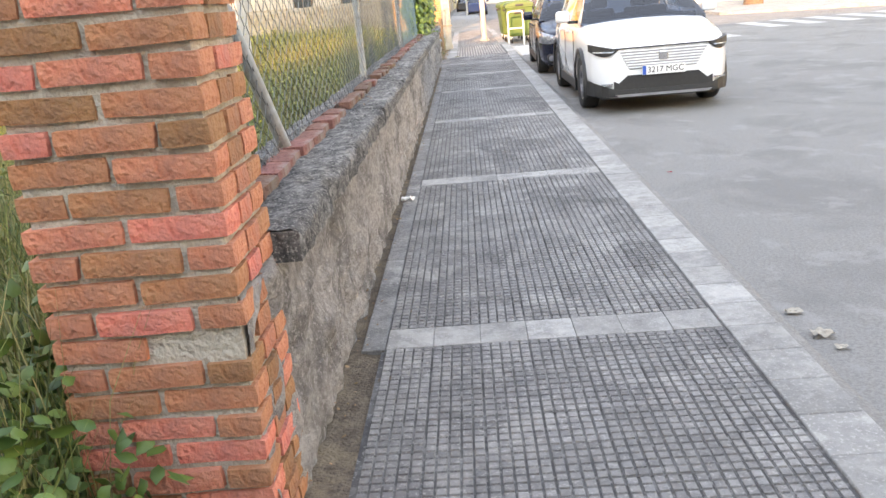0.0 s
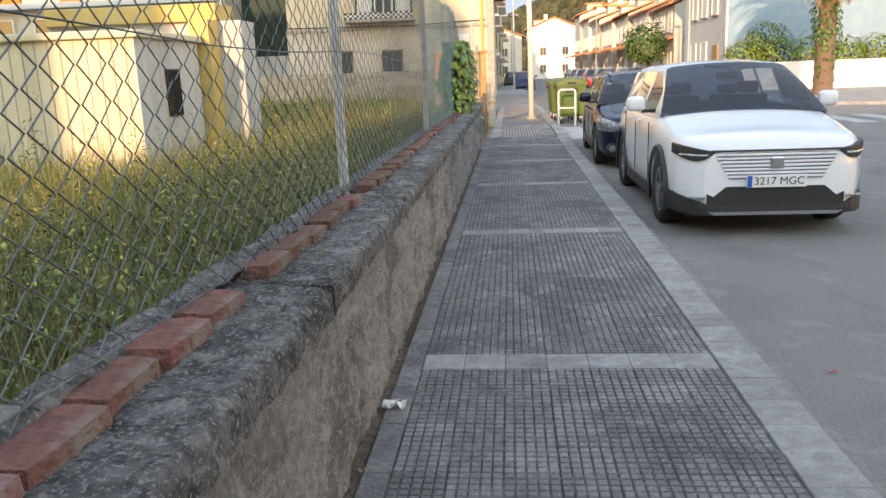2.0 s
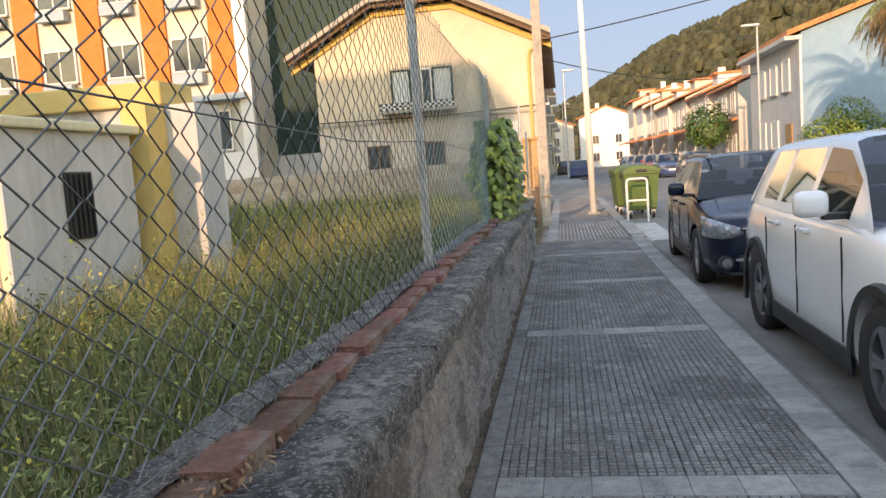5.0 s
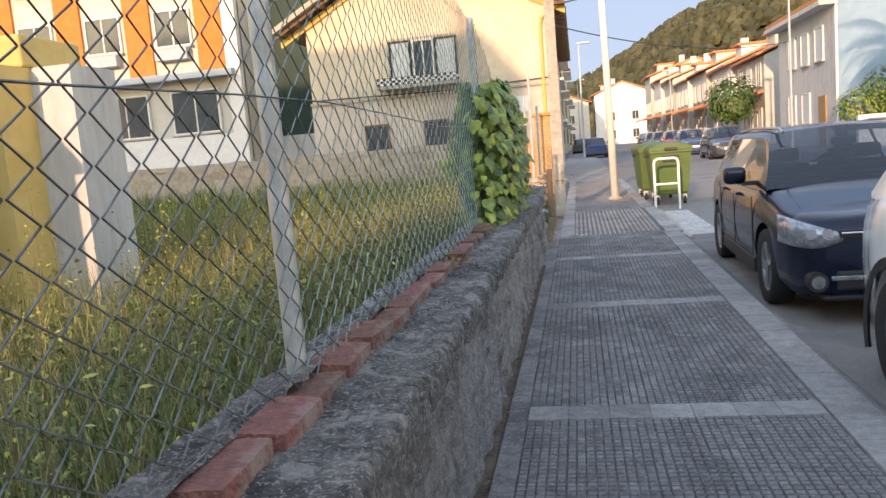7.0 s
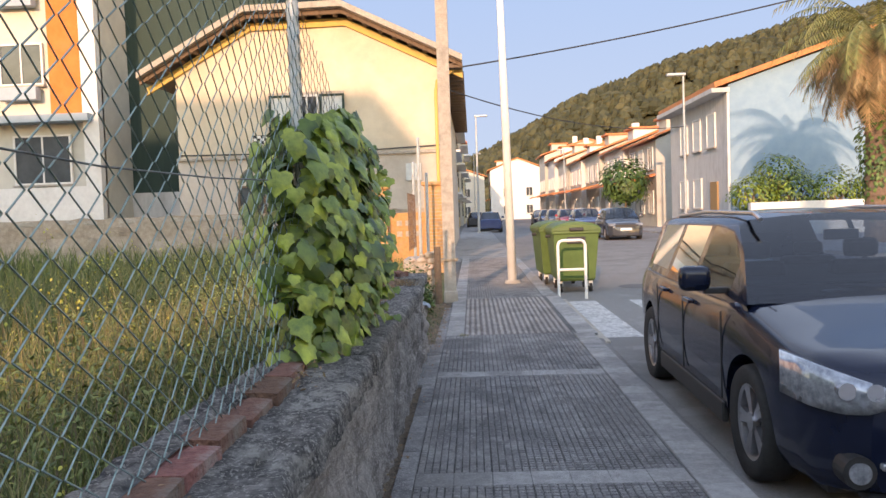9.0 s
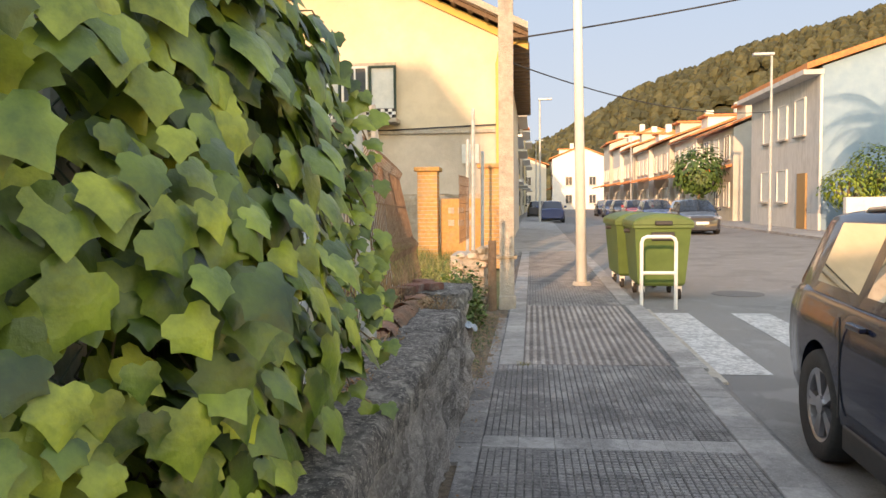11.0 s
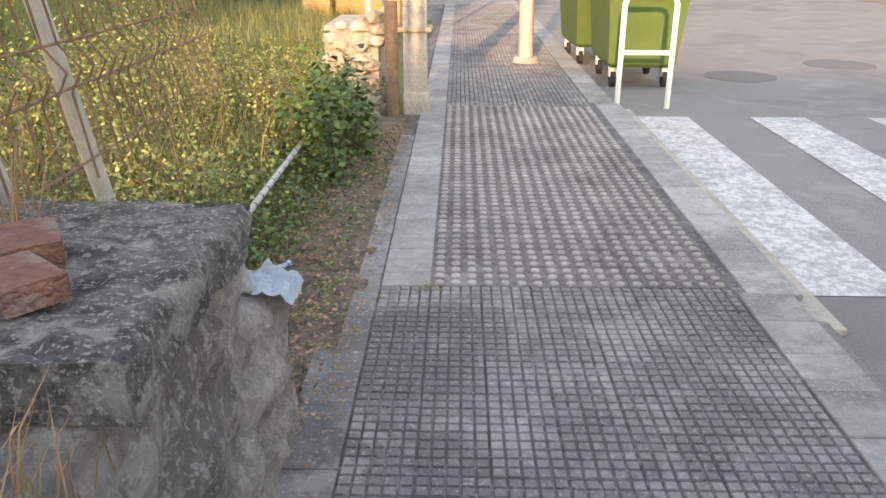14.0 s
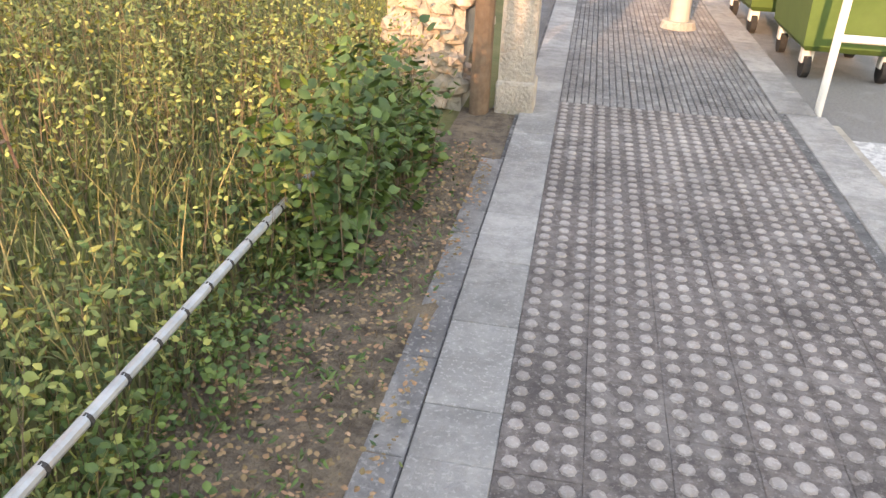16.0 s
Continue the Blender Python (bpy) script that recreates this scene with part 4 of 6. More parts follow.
def estate_lamps(car, sd, hw, hood):
    bm = nose_band(hw, lambda a: hood - 0.22 - 0.05 * math.sin(math.pi * min(1, (a - 0.56) / 0.5)), lambda a: hood - 0.16 + 0.12 * (a - 0.56) / 0.4, sd * 0.56, sd * 0.96, 0.008, 14)
    hl = part("headlight", bm, M["lens"], car, "large clear headlight", smooth=True)
    for a in (0.68, 0.8):
        part("bulb", tube((sd * hw * a, -0.012 + (a - 0.68) * 0.3, hood - 0.16), (sd * hw * a, 0.08, hood - 0.16), 0.04, 0.035, 16), M["chrome"], hl)
    part("fog_lamp", tube((sd * hw * 0.76, -0.02, 0.34), (sd * hw * 0.76, 0.1, 0.34), 0.05, seg=20), M["lens"], car)
    part("fog_ring", tube((sd * hw * 0.76, -0.012, 0.34), (sd * hw * 0.76, 0.1, 0.34), 0.075, seg=20), M["trim"], car)
    part("daytime_lamp", box(min(sd * hw * 0.42, sd * hw * 0.66), max(sd * hw * 0.42, sd * hw * 0.66), -0.03, 0.05, 0.35, 0.385, 0.01), M["lens"], car)
    bm = pipe([(sd * hw * 0.62, 1.62, 1.45), (sd * hw * 0.63, 1.72, 1.49), (sd * hw * 0.64, 2.8, 1.50), (sd * hw * 0.64, 3.7, 1.46), (sd * hw * 0.63, 3.8, 1.42)], 0.015)
    part("roof_rail", bm, M["alloy"], car, "silver roof rail")

SUV = dict(k=0.95, size=(4.34, 1.79, 1.57, 2.61, 0.86, 0.34), paint=M["car_white"], rim=M["rim_dark"], hood=0.94, belt=1.06, deck=1.08, cowl=0.27, tail=0.9,
           cabin=(0.25, 0.43, 0.82, 0.88, 0.97), b=0.53, c=0.70, cladding=True, nose=suv_nose, lamps=suv_lamps, mirror=M["car_white"])
ESTATE = dict(k=0.94, size=(4.56, 1.80, 1.47, 2.70, 0.92, 0.325), paint=M["car_black"], rim=M["alloy"], hood=0.86, belt=0.98, deck=1.0, cowl=0.26, tail=0.92,
              cabin=(0.23, 0.40, 0.86, 0.93, 0.985), b=0.51, c=0.69, nose=estate_nose, lamps=estate_lamps)
make_car(2.26, 9.34, 0, SUV, "white compact SUV parked beside the kerb")
make_car(2.14, 14.22, -1.5, ESTATE, "black estate car with roof rails parked by the kerb")
def far_nose(car, hw, hood):
    part("grille", box(-hw * 0.55, hw * 0.55, -0.012, 0.1, hood - 0.25, hood - 0.13, 0.01), M["trim"], car)
    part("number_plate", box(-0.26, 0.26, -0.03, 0.02, 0.45, 0.56), M["plate"], car)
for x, y, rz, paint, lab in ((6.6, 45.5, 0, "car_dark", "dark grey hatchback parked across the road"), (6.4, 54.5, 0, "car_blue", "blue hatchback in the row of parked cars"),
                             (6.5, 63, 0, "car_red", "red hatchback in the row of parked cars"), (6.4, 70, 0, "car_dark", "dark hatchback in the row of parked cars"),
                             (6.4, 76.5, 0, "car_blue", "dark blue hatchback in the row of parked cars"), (6.3, 83, 0, "car_black", "black hatchback in the row of parked cars"), (1.1, 68, 180, "car_blue", "dark blue car parked on the near side far down the road"), (0.2, 84, 180, "car_dark", "dark car far down the road")):
    sp = dict(ESTATE, size=(4.2, 1.76, 1.5, 2.6, 0.85, 0.31), paint=M[paint], nose=far_nose)
    make_car(x, y, rz, sp, lab, full=False)

# ---- fence ----
fence = thing("fence", -0.82, 3.3, 0.8, "galvanised chain-link fence on the low wall", "fence")
FX, FY, FZ = -0.82, 3.3, 0.8
def fpost(y, x=-0.82, top=2.28, lx=0.0, ly=0.0, r=0.026, base=0.74):
    bm = tube((x - FX, y - FY, base - FZ), (x + lx - FX, y + ly - FY, top - FZ), r, seg=14)
    tube((x + lx - FX, y + ly - FY, top - FZ), (x + lx - FX, y + ly - FY, top + 0.012 - FZ), r * 1.1, r * 0.5, 14, bm)
    return part("post", bm, M["galv"], fence, smooth=False)
for y in (6.3, 10.25, 14.25):
    fpost(y)
fpost(15.3, -0.8, 1.55, -0.03, 0.35)
part("post", tube((0.03, 0.05, -0.05), (-0.02, -1.25, 1.42), 0.027, seg=14), M["galv"], fence, "slanting galvanised end post")
def chain_link(y0, y1, z0, top_fn, material, px=0.062, pz=0.075, r=0.0021):
    vs, fs = [], []
    def seg(a, b):
        a, b = Vector(a), Vector(b)
        d = (b - a).normalized()
        s = d.cross(Vector((1, 0, 0))).normalized()
        o = len(vs)
        for p in (a, b):
            for k in range(3):
                an = k * math.tau / 3
                vs.append(p + r * (s * math.cos(an) + Vector((1, 0, 0)) * math.sin(an)))
        for k in range(3):
            fs.append((o + k, o + (k + 1) % 3, o + 3 + (k + 1) % 3, o + 3 + k))
    def warp(y, z, d):
        return (0.0 + 0.03 + 0.03 * noise.noise((y * 0.9, z * 1.1, 3)) + d - FX + FX, y - FY + 0.012 * noise.noise((y * 2, z * 2, 8)), z - FZ + 0.018 * noise.noise((y * 1.3, z * 2, 5)))
    k = 0
    y = y0
    while y < y1:
        z, i = z0, 0
        while z < top_fn(y):
            sgn = 1 if (i + k) % 2 else -1
            a = warp(y + sgn * px / 2, z, -sgn * 0.003)
            b = warp(y - sgn * px / 2, z + pz / 2, sgn * 0.003)
            seg(a, b)
            z += pz / 2
            i += 1
        y += px
        k += 1
    ob = raw("mesh_panel", vs, fs, material, fence)
    return tagged(ob, "woven diamond wire mesh", kind="stuff")
slope = lambda y: 2.22 + 0.03 * math.sin(y * 2)
chain_link(2.15, 6.3, 0.79, slope, M["wire"])
chain_link(6.3, 10.25, 0.79, slope, M["wire"])
chain_link(10.25, 14.25, 0.79, slope, M["wire_green"])
chain_link(14.25, 16.15, 0.79, lambda y: 2.25 - 0.42 * (y - 14.25), M["wire"])
for z in (0.86, 1.5, 2.2):
    bm = pipe([(0.03 + wob(1, k, z, 1, 0.03), -1.1 + k * 0.6, z - 0.8 + 0.02 * math.sin(k)) for k in range(20)], 0.0022, 4)
    part("tension_wire", bm, M["wire"], fence)

fence2 = thing("wire_panel_fence", -0.85, 16.12, 0.77, "rusty welded-wire panel fence leaning on steel posts", "fence")
bm = tube((0.08, 0, -0.02), (0.03, -0.03, 0.95), 0.033, seg=16)
part("post", bm, M["galv"], fence2)
def bent(z):
    return 0.04 * max(0, 1 - abs(z - 0.28) / 0.05) + 0.04 * max(0, 1 - abs(z - 0.9) / 0.05)
for k in range(46):
    y = 0.08 + k * 0.085
    lean = 0.10 * y / 3.5
    pts = [(-0.08 - lean * z * 2 + bent(z) - 0.05 * y, y + wob(1, y, z, 2, 0.02), z - 0.02 * y) for z in (0.0, 0.22, 0.28, 0.34, 0.6, 0.84, 0.9, 0.96)]
    part("wire", pipe(pts, 0.0036, 4), M["rust"], fence2)
for z in (0.05, 0.23, 0.34, 0.6, 0.85, 0.95):
    pts = [(-0.083 - 0.10 * y / 3.5 * z * 2 + bent(z) - 0.05 * y, y, z - 0.02 * y) for y in [k * 0.39 for k in range(11)]]
    part("rail_wire", pipe(pts, 0.004, 4), M["rust"], fence2)
for y, ly, h in ((2.5, -0.5, 1.15), (3.0, -0.55, 1.25)):
    part("post", tube((-0.2 - 0.05 * y, y, -0.6), (-0.25 - 0.05 * y, y + ly, h), 0.028, 0.026, 10), M["galv"], fence2, "leaning old post with a rusty foot")
    part("rusty_foot", tube((-0.2 - 0.05 * y, y + 0.01, -0.65), (-0.21 - 0.05 * y, y - 0.06, -0.28), 0.04, 0.032, 10), M["rust"], fence2)

# ---- bricks along the fence ----
old = [brick_mesh(0.235, 0.11, 0.06, s * 2.3 + 60) for s in range(5)]
for me in old:
    me.materials.clear()
    me.materials.append(M["brick_old"])
y = 2.35
while y < 14.9:
    if not (4.35 < y < 4.6 or 6.15 < y < 6.4 or 12.0 < y < 12.3):
        ob = put_brick(rng.choice(old), low_wall, -0.76 + rng.uniform(-0.012, 0.012), y, 0.808 + rng.uniform(-0.008, 0.012), 90)
    y += 0.245
bedding = sheet(lambda u, v: (-0.79 - 0.11 * v, 2.2 + 12.8 * u, 0.80 + 0.05 * math.sin(math.pi * min(1, v + 0.25)) + wob(u * 60, v * 2, 3, 1.5, 0.02)), 300, 6)
part("mortar_bedding", bedding, M["coping"], low_wall, smooth=True)
y = 16.35
while y < 17.3:
    bm = bmesh.new()
    rows = []
    for a in range(9):
        an = math.pi * a / 8
        rows.append([(0.066 * math.cos(an), -0.13, 0.062 * math.sin(an)), (0.056 * math.cos(an), 0.13, 0.05 * math.sin(an))])
    bm, g = loft(rows)
    bmesh.ops.solidify(bm, geom=bm.faces, thickness=-0.012)
    tube((0, -0.12, 0.0), (0, 0.12, 0.0), 0.045, 0.04, 10, bm)
    for v in bm.verts:
        v.co += Vector((wob(v.co.x, v.co.y + y * 9, v.co.z, 14, 0.012), 0, wob(v.co.z, v.co.x, v.co.y + y * 7, 12, 0.016)))
    ob = part("ridge_tile", bm, M["ridge"], low_wall)
    ob.matrix_basis = pose(-0.76, y, 0.79, 0, 0, rng.uniform(-5, 5))
    y += 0.235

# ---- street furniture ----
pole = thing("utility_pole", -0.47, 23.05, 0, "tall weathered concrete utility pole with a cable tied to it", "pole")
part("shaft", prism([(-0.09, -0.11), (0.09, -0.11), (0.09, 0.11), (-0.09, 0.11)], -0.1, 9.0, "z"), M["cement"], pole)
part("foot", box(-0.1, 0.11, -0.13, 0.1, -0.05, 0.16, 0.02), M["cement"], pole)
part("strap", box(-0.14, 0.13, -0.13, 0.13, 0.62, 0.66, 0.01), M["wood"], pole)
stub = thing("old_stub_post", -0.65, 22.93, 0, "short dark rotten timber post beside the pole", "post")
part("stub", tube((0, 0, -0.1), (0.0, 0, 0.85), 0.055, 0.05, 12), M["timber"], stub)
lamp = thing("street_lamp", 0.62, 25.7, 0, "tall white painted steel street lamp column", "street lamp")
part("column", tube((0, 0, -0.1), (-0.12, 0, 8.2), 0.085, 0.05, 16), M["white"], lamp, smooth=True)
part("base_plate", tube((0, 0, 0), (0, 0, 0.06), 0.15, 0.13, 16), M["cement"], lamp)
part("lamp_head", box(-0.5, 0.1, -0.1, 0.1, 8.15, 8.28, 0.04), M["alloy"], lamp)
for lx, ly, lh in ((9.6, 47.0, 7.2), (0.3, 62, 7.5), (9.2, 90, 7.2), (0.2, 95, 7.5)):
    sl = thing("street_lamp", lx, ly, 0, "slim grey street lamp with a flat head", "street lamp", "far street lamps")
    part("column", tube((0, 0, -0.1), (0, 0, lh), 0.08, 0.045, 10), M["galv"], sl)
    part("lamp_head", box(-0.75 if lx > 5 else -0.1, 0.1 if lx > 5 else 0.75, -0.12, 0.12, lh - 0.02, lh + 0.1, 0.03), M["galv"], sl)

rail = thing("barrier_rail", 1.27, 23.66, ROAD, "white tubular steel barrier standing at the kerb", "barrier")
hoop = [(0, 0, 0), (0, 0, 0.88), (0.02, 0, 0.93), (0.07, 0, 0.955), (0.37, 0, 0.955), (0.42, 0, 0.93), (0.44, 0, 0.88), (0.44, 0, 0)]
part("hoop", pipe(hoop, 0.024, 10), M["white"], rail)
part("crossbar", tube((0, 0, 0.48), (0.44, 0, 0.48), 0.022, seg=10), M["white"], rail)

def make_bin(x, y, rz):
    b = thing("waste_container", x, y, ROAD, "large green plastic wheeled waste container with a lid", "waste container", "waste containers", rz)
    bm, g = loft([[(sx * w, sy * d, z) for sx, sy in ((-1, -1), (1, -1), (1, 1), (-1, 1), (-1, -1))] for z, w, d in ((0.2, 0.30, 0.48), (0.24, 0.33, 0.52), (0.9, 0.38, 0.62), (1.05, 0.39, 0.64))])
    bm.faces.new([v for v in g[0][:4]])
    bmesh.ops.remove_doubles(bm, verts=bm.verts, dist=0.001)
    part("body", bm, M["bin"], b)
    part("rim", box(-0.42, 0.42, -0.67, 0.67, 1.03, 1.09, 0.015), M["bin"], b)
    bm, g = loft([[(0.43 * math.cos(math.pi * k / 10), yy, 1.09 + h * math.sin(math.pi * k / 10)) for k in range(11)] for yy, h in ((-0.68, 0.10), (-0.66, 0.15), (0.66, 0.15), (0.68, 0.10))])
    bm.faces.new(g[0])
    bm.faces.new(g[-1][::-1])
    part("lid", bm, M["bin"], b, smooth=False)
    part("lid_handle", box(-0.12, 0.12, -0.73, -0.67, 1.08, 1.14, 0.015), M["trim"], b)
    part("pocket", box(-0.16, 0.16, -0.66, -0.6, 0.86, 0.98, 0.015), M["trim"], b)
    for k in range(-2, 3):
        part("rib", prism([(-0.50, 0.3), (-0.52, 0.3), (-0.632, 0.98), (-0.6, 0.98)], k * 0.13 - 0.01, k * 0.13 + 0.01, "x"), M["bin"], b)
    for sx in (-1, 1):
        part("trunnion", tube((sx * 0.36, 0, 0.98), (sx * 0.47, 0, 0.98), 0.03, seg=10), M["trim"], b)
        for sy in (-1, 1):
            w = part("castor", tube((sx * 0.26 - 0.025, sy * 0.4, 0.08), (sx * 0.26 + 0.025, sy * 0.4, 0.08), 0.08, seg=16), M["rubber"], b)
            part("fork", box(sx * 0.26 - 0.04, sx * 0.26 + 0.04, sy * 0.4 - 0.03, sy * 0.4 + 0.05, 0.1, 0.23, 0.008), M["white"], w)
    return b
make_bin(1.68, 25.15, 0)
make_bin(1.55, 26.7, 3)

# cables
def cable(name, a, b, sag, r=0.018, label="black overhead cable sagging across the street"):
    pts = [Vector(a).lerp(Vector(b), k / 24) - Vector((0, 0, sag * 4 * (k / 24) * (1 - k / 24))) for k in range(25)]
    ob = link(name, pipe(pts, r, 6), M["dark"])
    return tagged(ob, label, "cable")
cable("overhead_cable", (-0.5, 33.6, 5.5), (16, 33.6, 8.6), 0.3, 0.022)
cable("overhead_cable", (-0.8, 34.0, 5.0), (9.6, 47, 4.9), 0.5)


# ---- buildings ----
def window(parent, face, a, z, w, h, d, glass="window", frame_mat="white", sill=True, mull=1):
    """A window set in a wall: face '-y' at y=d or '-x' at x=d, centred on a, with its sill at z."""
    def bx(a0, a1, o0, o1, z0, z1, bev=0.0):
        return box(a0, a1, d + o0, d + o1, z0, z1, bev) if face == "-y" else box(d + o0, d + o1, a0, a1, z0, z1, bev)
    win = part("window", bx(a - w / 2, a + w / 2, -0.02, 0.03, z, z + h), M[glass], parent)
    t = 0.06
    bm = bx(a - w / 2 - t, a - w / 2, -0.06, 0.02, z - t, z + h + t)
    bm2 = [bx(a + w / 2, a + w / 2 + t, -0.06, 0.02, z - t, z + h + t), bx(a - w / 2, a + w / 2, -0.06, 0.02, z + h, z + h + t), bx(a - w / 2, a + w / 2, -0.06, 0.02, z - t, z)]
    part("window_frame", bm, M[frame_mat], win)
    for b in bm2:
        part("window_frame", b, M[frame_mat], win)
    for k in range(mull):
        c = a - w / 2 + w * (k + 1) / (mull + 1)
        part("mullion", bx(c - 0.025, c + 0.025, -0.045, 0.0, z, z + h), M[frame_mat], win)
    if sill:
        part("sill", bx(a - w / 2 - 0.1, a + w / 2 + 0.1, -0.14, 0.02, z - t - 0.06, z - t), M["cement"], win)
    return win

house = thing("house", -4.8, 34, 0, "old two-storey rendered house with a tiled gable roof", "house")
house.matrix_basis = Matrix.Identity(4)
GAB = [(-8.75, 3.2), (-0.85, 3.2), (-0.85, 5.72), (-3.7, 7.15), (-6.4, 7.1), (-8.75, 5.62)]
part("wall_upper", prism(GAB, 34.0, 52.0), M["house"], house)
part("wall_lower", box(-8.78, -0.82, 33.97, 52.0, -0.2, 3.2), M["house_low"], house)
part("string_course", box(-8.8, -0.8, 33.9, 34.0, 3.14, 3.24, 0.02), M["cement"], house)
for (x0, z0), (x1, z1) in (((-0.25, 5.62), (-3.65, 7.28)), ((-3.65, 7.28), (-6.45, 7.24)), ((-6.45, 7.24), (-9.6, 5.48))):
    roof = part("roof", prism([(x0, z0), (x1, z1), (x1, z1 + 0.16), (x0, z0 + 0.16)], 33.35, 52.4), M["roof_old"], house)
    part("barge_board", prism([(x0, z0 - 0.12), (x1, z1 - 0.12), (x1, z1 + 0.02), (x0, z0 + 0.02)], 33.45, 33.55), M["timber"], house)
    part("ochre_band", prism([(x0, z0 - 0.36), (x1, z1 - 0.36), (x1, z1 - 0.14), (x0, z0 - 0.14)], 33.9, 33.99), M["ochre_trim"], house)
    n = int(abs(x1 - x0) / 0.42)
    for k in range(n):
        f = (k + 0.5) / n
        xx, zz = x0 + (x1 - x0) * f, z0 + (z1 - z0) * f
        part("rafter_end", box(xx - 0.05, xx + 0.05, 33.42, 34.0, zz - 0.13, zz - 0.01), M["timber"], house)
    part("verge", prism([(x0, z0 + 0.03), (x1, z1 + 0.03), (x1, z1 + 0.2), (x0, z0 + 0.2)], 33.22, 33.36), M["cement"], house, "pale mortar verge of the roof")
part("eaves_shadow_board", box(-0.86, -0.25, 33.5, 52, 5.5, 5.62), M["timber"], house)
for k in range(24):
    part("rafter_end", box(-0.86, -0.22, 34.3 + k * 0.7, 34.42 + k * 0.7, 5.38, 5.52), M["timber"], house)
part("drainpipe", pipe([(-0.5, 33.8, 5.5), (-1.0, 33.85, 5.2), (-1.05, 33.88, 4.9), (-1.05, 33.88, 0.2)], 0.05, 8), M["ochre_trim"], house)
part("cable", pipe([(-8.7, 33.93, 3.32), (-4, 33.92, 3.25), (-0.9, 33.92, 3.36)], 0.02, 5), M["dark"], house)
part("window_recess", box(-6.0, -3.75, 33.95, 34.05, 3.6, 5.05), M["cement"], house)
for a, g in ((-5.6, "pale_win"), (-4.85, "window"), (-4.1, "pale_win")):
    window(house, "-y", a, 3.75, 0.6, 1.15, 33.93, g, "green_wall" if g != "window" else "white", False, 0 if g != "window" else 1)
balc = part("balcony", box(-6.35, -3.65, 33.3, 34, 3.42, 3.52), M["cement"], house, "narrow balcony with a patterned rail")
for k in range(27):
    for r in range(3):
        if (k + r) % 2:
            part("rail_tile", box(-6.3 + k * 0.098, -6.3 + (k + 1) * 0.098, 33.3, 33.33, 3.53 + r * 0.075, 3.605 + r * 0.075), M["white"], balc)
part("rail_panel", box(-6.32, -3.66, 33.335, 33.36, 3.52, 3.77), M["dark"], balc)
for a in (-6.6, -4.6):
    window(house, "-y", a, 1.5, 0.7, 0.8, 33.95, "window", "timber", True, 1)
part("sign", box(-2.0, -1.55, 33.9, 33.96, 2.35, 2.85), M["pale_win"], house)

block = thing("apartment_building", -20, 35.5, 0, "apartment block of cream panels with orange and green walls", "building")
block.matrix_basis = Matrix.Identity(4)
part("wall", box(-34, -11.7, 35.5, 48, -0.2, 15), M["cream"], block)
part("green_wall", box(-11.7, -6.5, 37.5, 48, 2.4, 15), M["green_wall"], block, "dark green corrugated side wall")
part("green_plinth", box(-11.7, -6.5, 37.4, 48, -0.2, 2.4), M["shed_grey"], block)
part("corner_post", box(-12.2, -11.7, 35.2, 35.6, -0.2, 15), M["white"], block)
part("blue_band", box(-34, -11.9, 34.9, 35.5, 4.62, 4.85), M["blue_band"], block)
part("shop_front", box(-34, -12.2, 35.3, 35.5, -0.2, 2.6), M["white"], block)
for k in range(7):
    xo = -12.75 - k * 2.75
    part("orange_panel", box(xo - 0.55, xo + 0.45, 35.38, 35.5, 4.9, 15), M["orange"], block)
    for z in (5.9, 8.8, 11.7):
        w_ = window(block, "-y", xo - 1.45, z, 1.3, 1.2, 35.45, "window", "white", True, 1)
        part("flower_box", box(xo - 2.1, xo - 0.85, 35.1, 35.4, z - 0.55, z - 0.15, 0.02), M["blue_band"], w_)
    window(block, "-y", xo - 0.9, 2.75, 1.75, 1.45, 35.42, "window", "white", True, 1)
backwall = link("wall_meadow", sheet(lambda u, v: (-34 + 32.9 * u, 31.0 + wob(u * 60, v * 5, 1, 1, 0.06), -0.2 + (1.72 + 0.06 * noise.noise((u * 70, 0, 0))) * v), 200, 14), M["stone"])
sheet_top = link("wall_meadow_top", box(-34, -1.1, 31.0, 31.35, 1.36, 1.50, 0.03), M["cement"])
tagged(backwall, "rough old stone wall closing the meadow", "wall", kind="structure")
tagged(sheet_top, "cement cap on the meadow wall", "wall", kind="structure")

# transformer hut in the meadow
hut = thing("utility_hut", -4.4, 11.6, 0.25, "small rendered utility hut with a louvred vent", "hut")
# sunlit yellow front, shaded grey side: the light is put into the wall colours
part("wall", box(-1.9, 0.0, 0, 1.9, -0.3, 1.68), M["shed_yellow"], hut)
part("side_wall", box(0.0, 0.03, 0.0, 1.9, -0.3, 1.68), M["shed_grey"], hut)
part("roof_slab", box(-1.98, 0.10, -0.08, 2.0, 1.68, 1.77, 0.02), M["shed_yellow"], hut)
for k in range(12):
    part("plank_joint", box(-1.85 + k * 0.16, -1.838 + k * 0.16, -0.006, 0.01, -0.2, 1.66), M["stone"], hut)
vent = part("vent", box(0.03, 0.06, 0.75, 1.15, 0.72, 1.32, 0.01), M["dark"], hut)
for k in range(5):
    part("louvre", box(0.055, 0.085, 0.78 + k * 0.075, 0.80 + k * 0.075, 0.74, 1.3), M["trim"], vent)
annex = thing("garden_shed", -4.2, 13.6, 0.25, "ochre and grey rendered shed beside the hut", "shed")
part("pier", box(-0.3, -0.02, 0, 0.4, -0.3, 2.0), M["ochre"], annex)
part("wall", box(-2.6, 0.32, 0.4, 1.0, -0.3, 2.0), M["shed_grey"], annex)
part("parapet", box(-2.6, 0.0, 0.3, 1.05, 2.0, 2.25, 0.02), M["ochre"], annex)

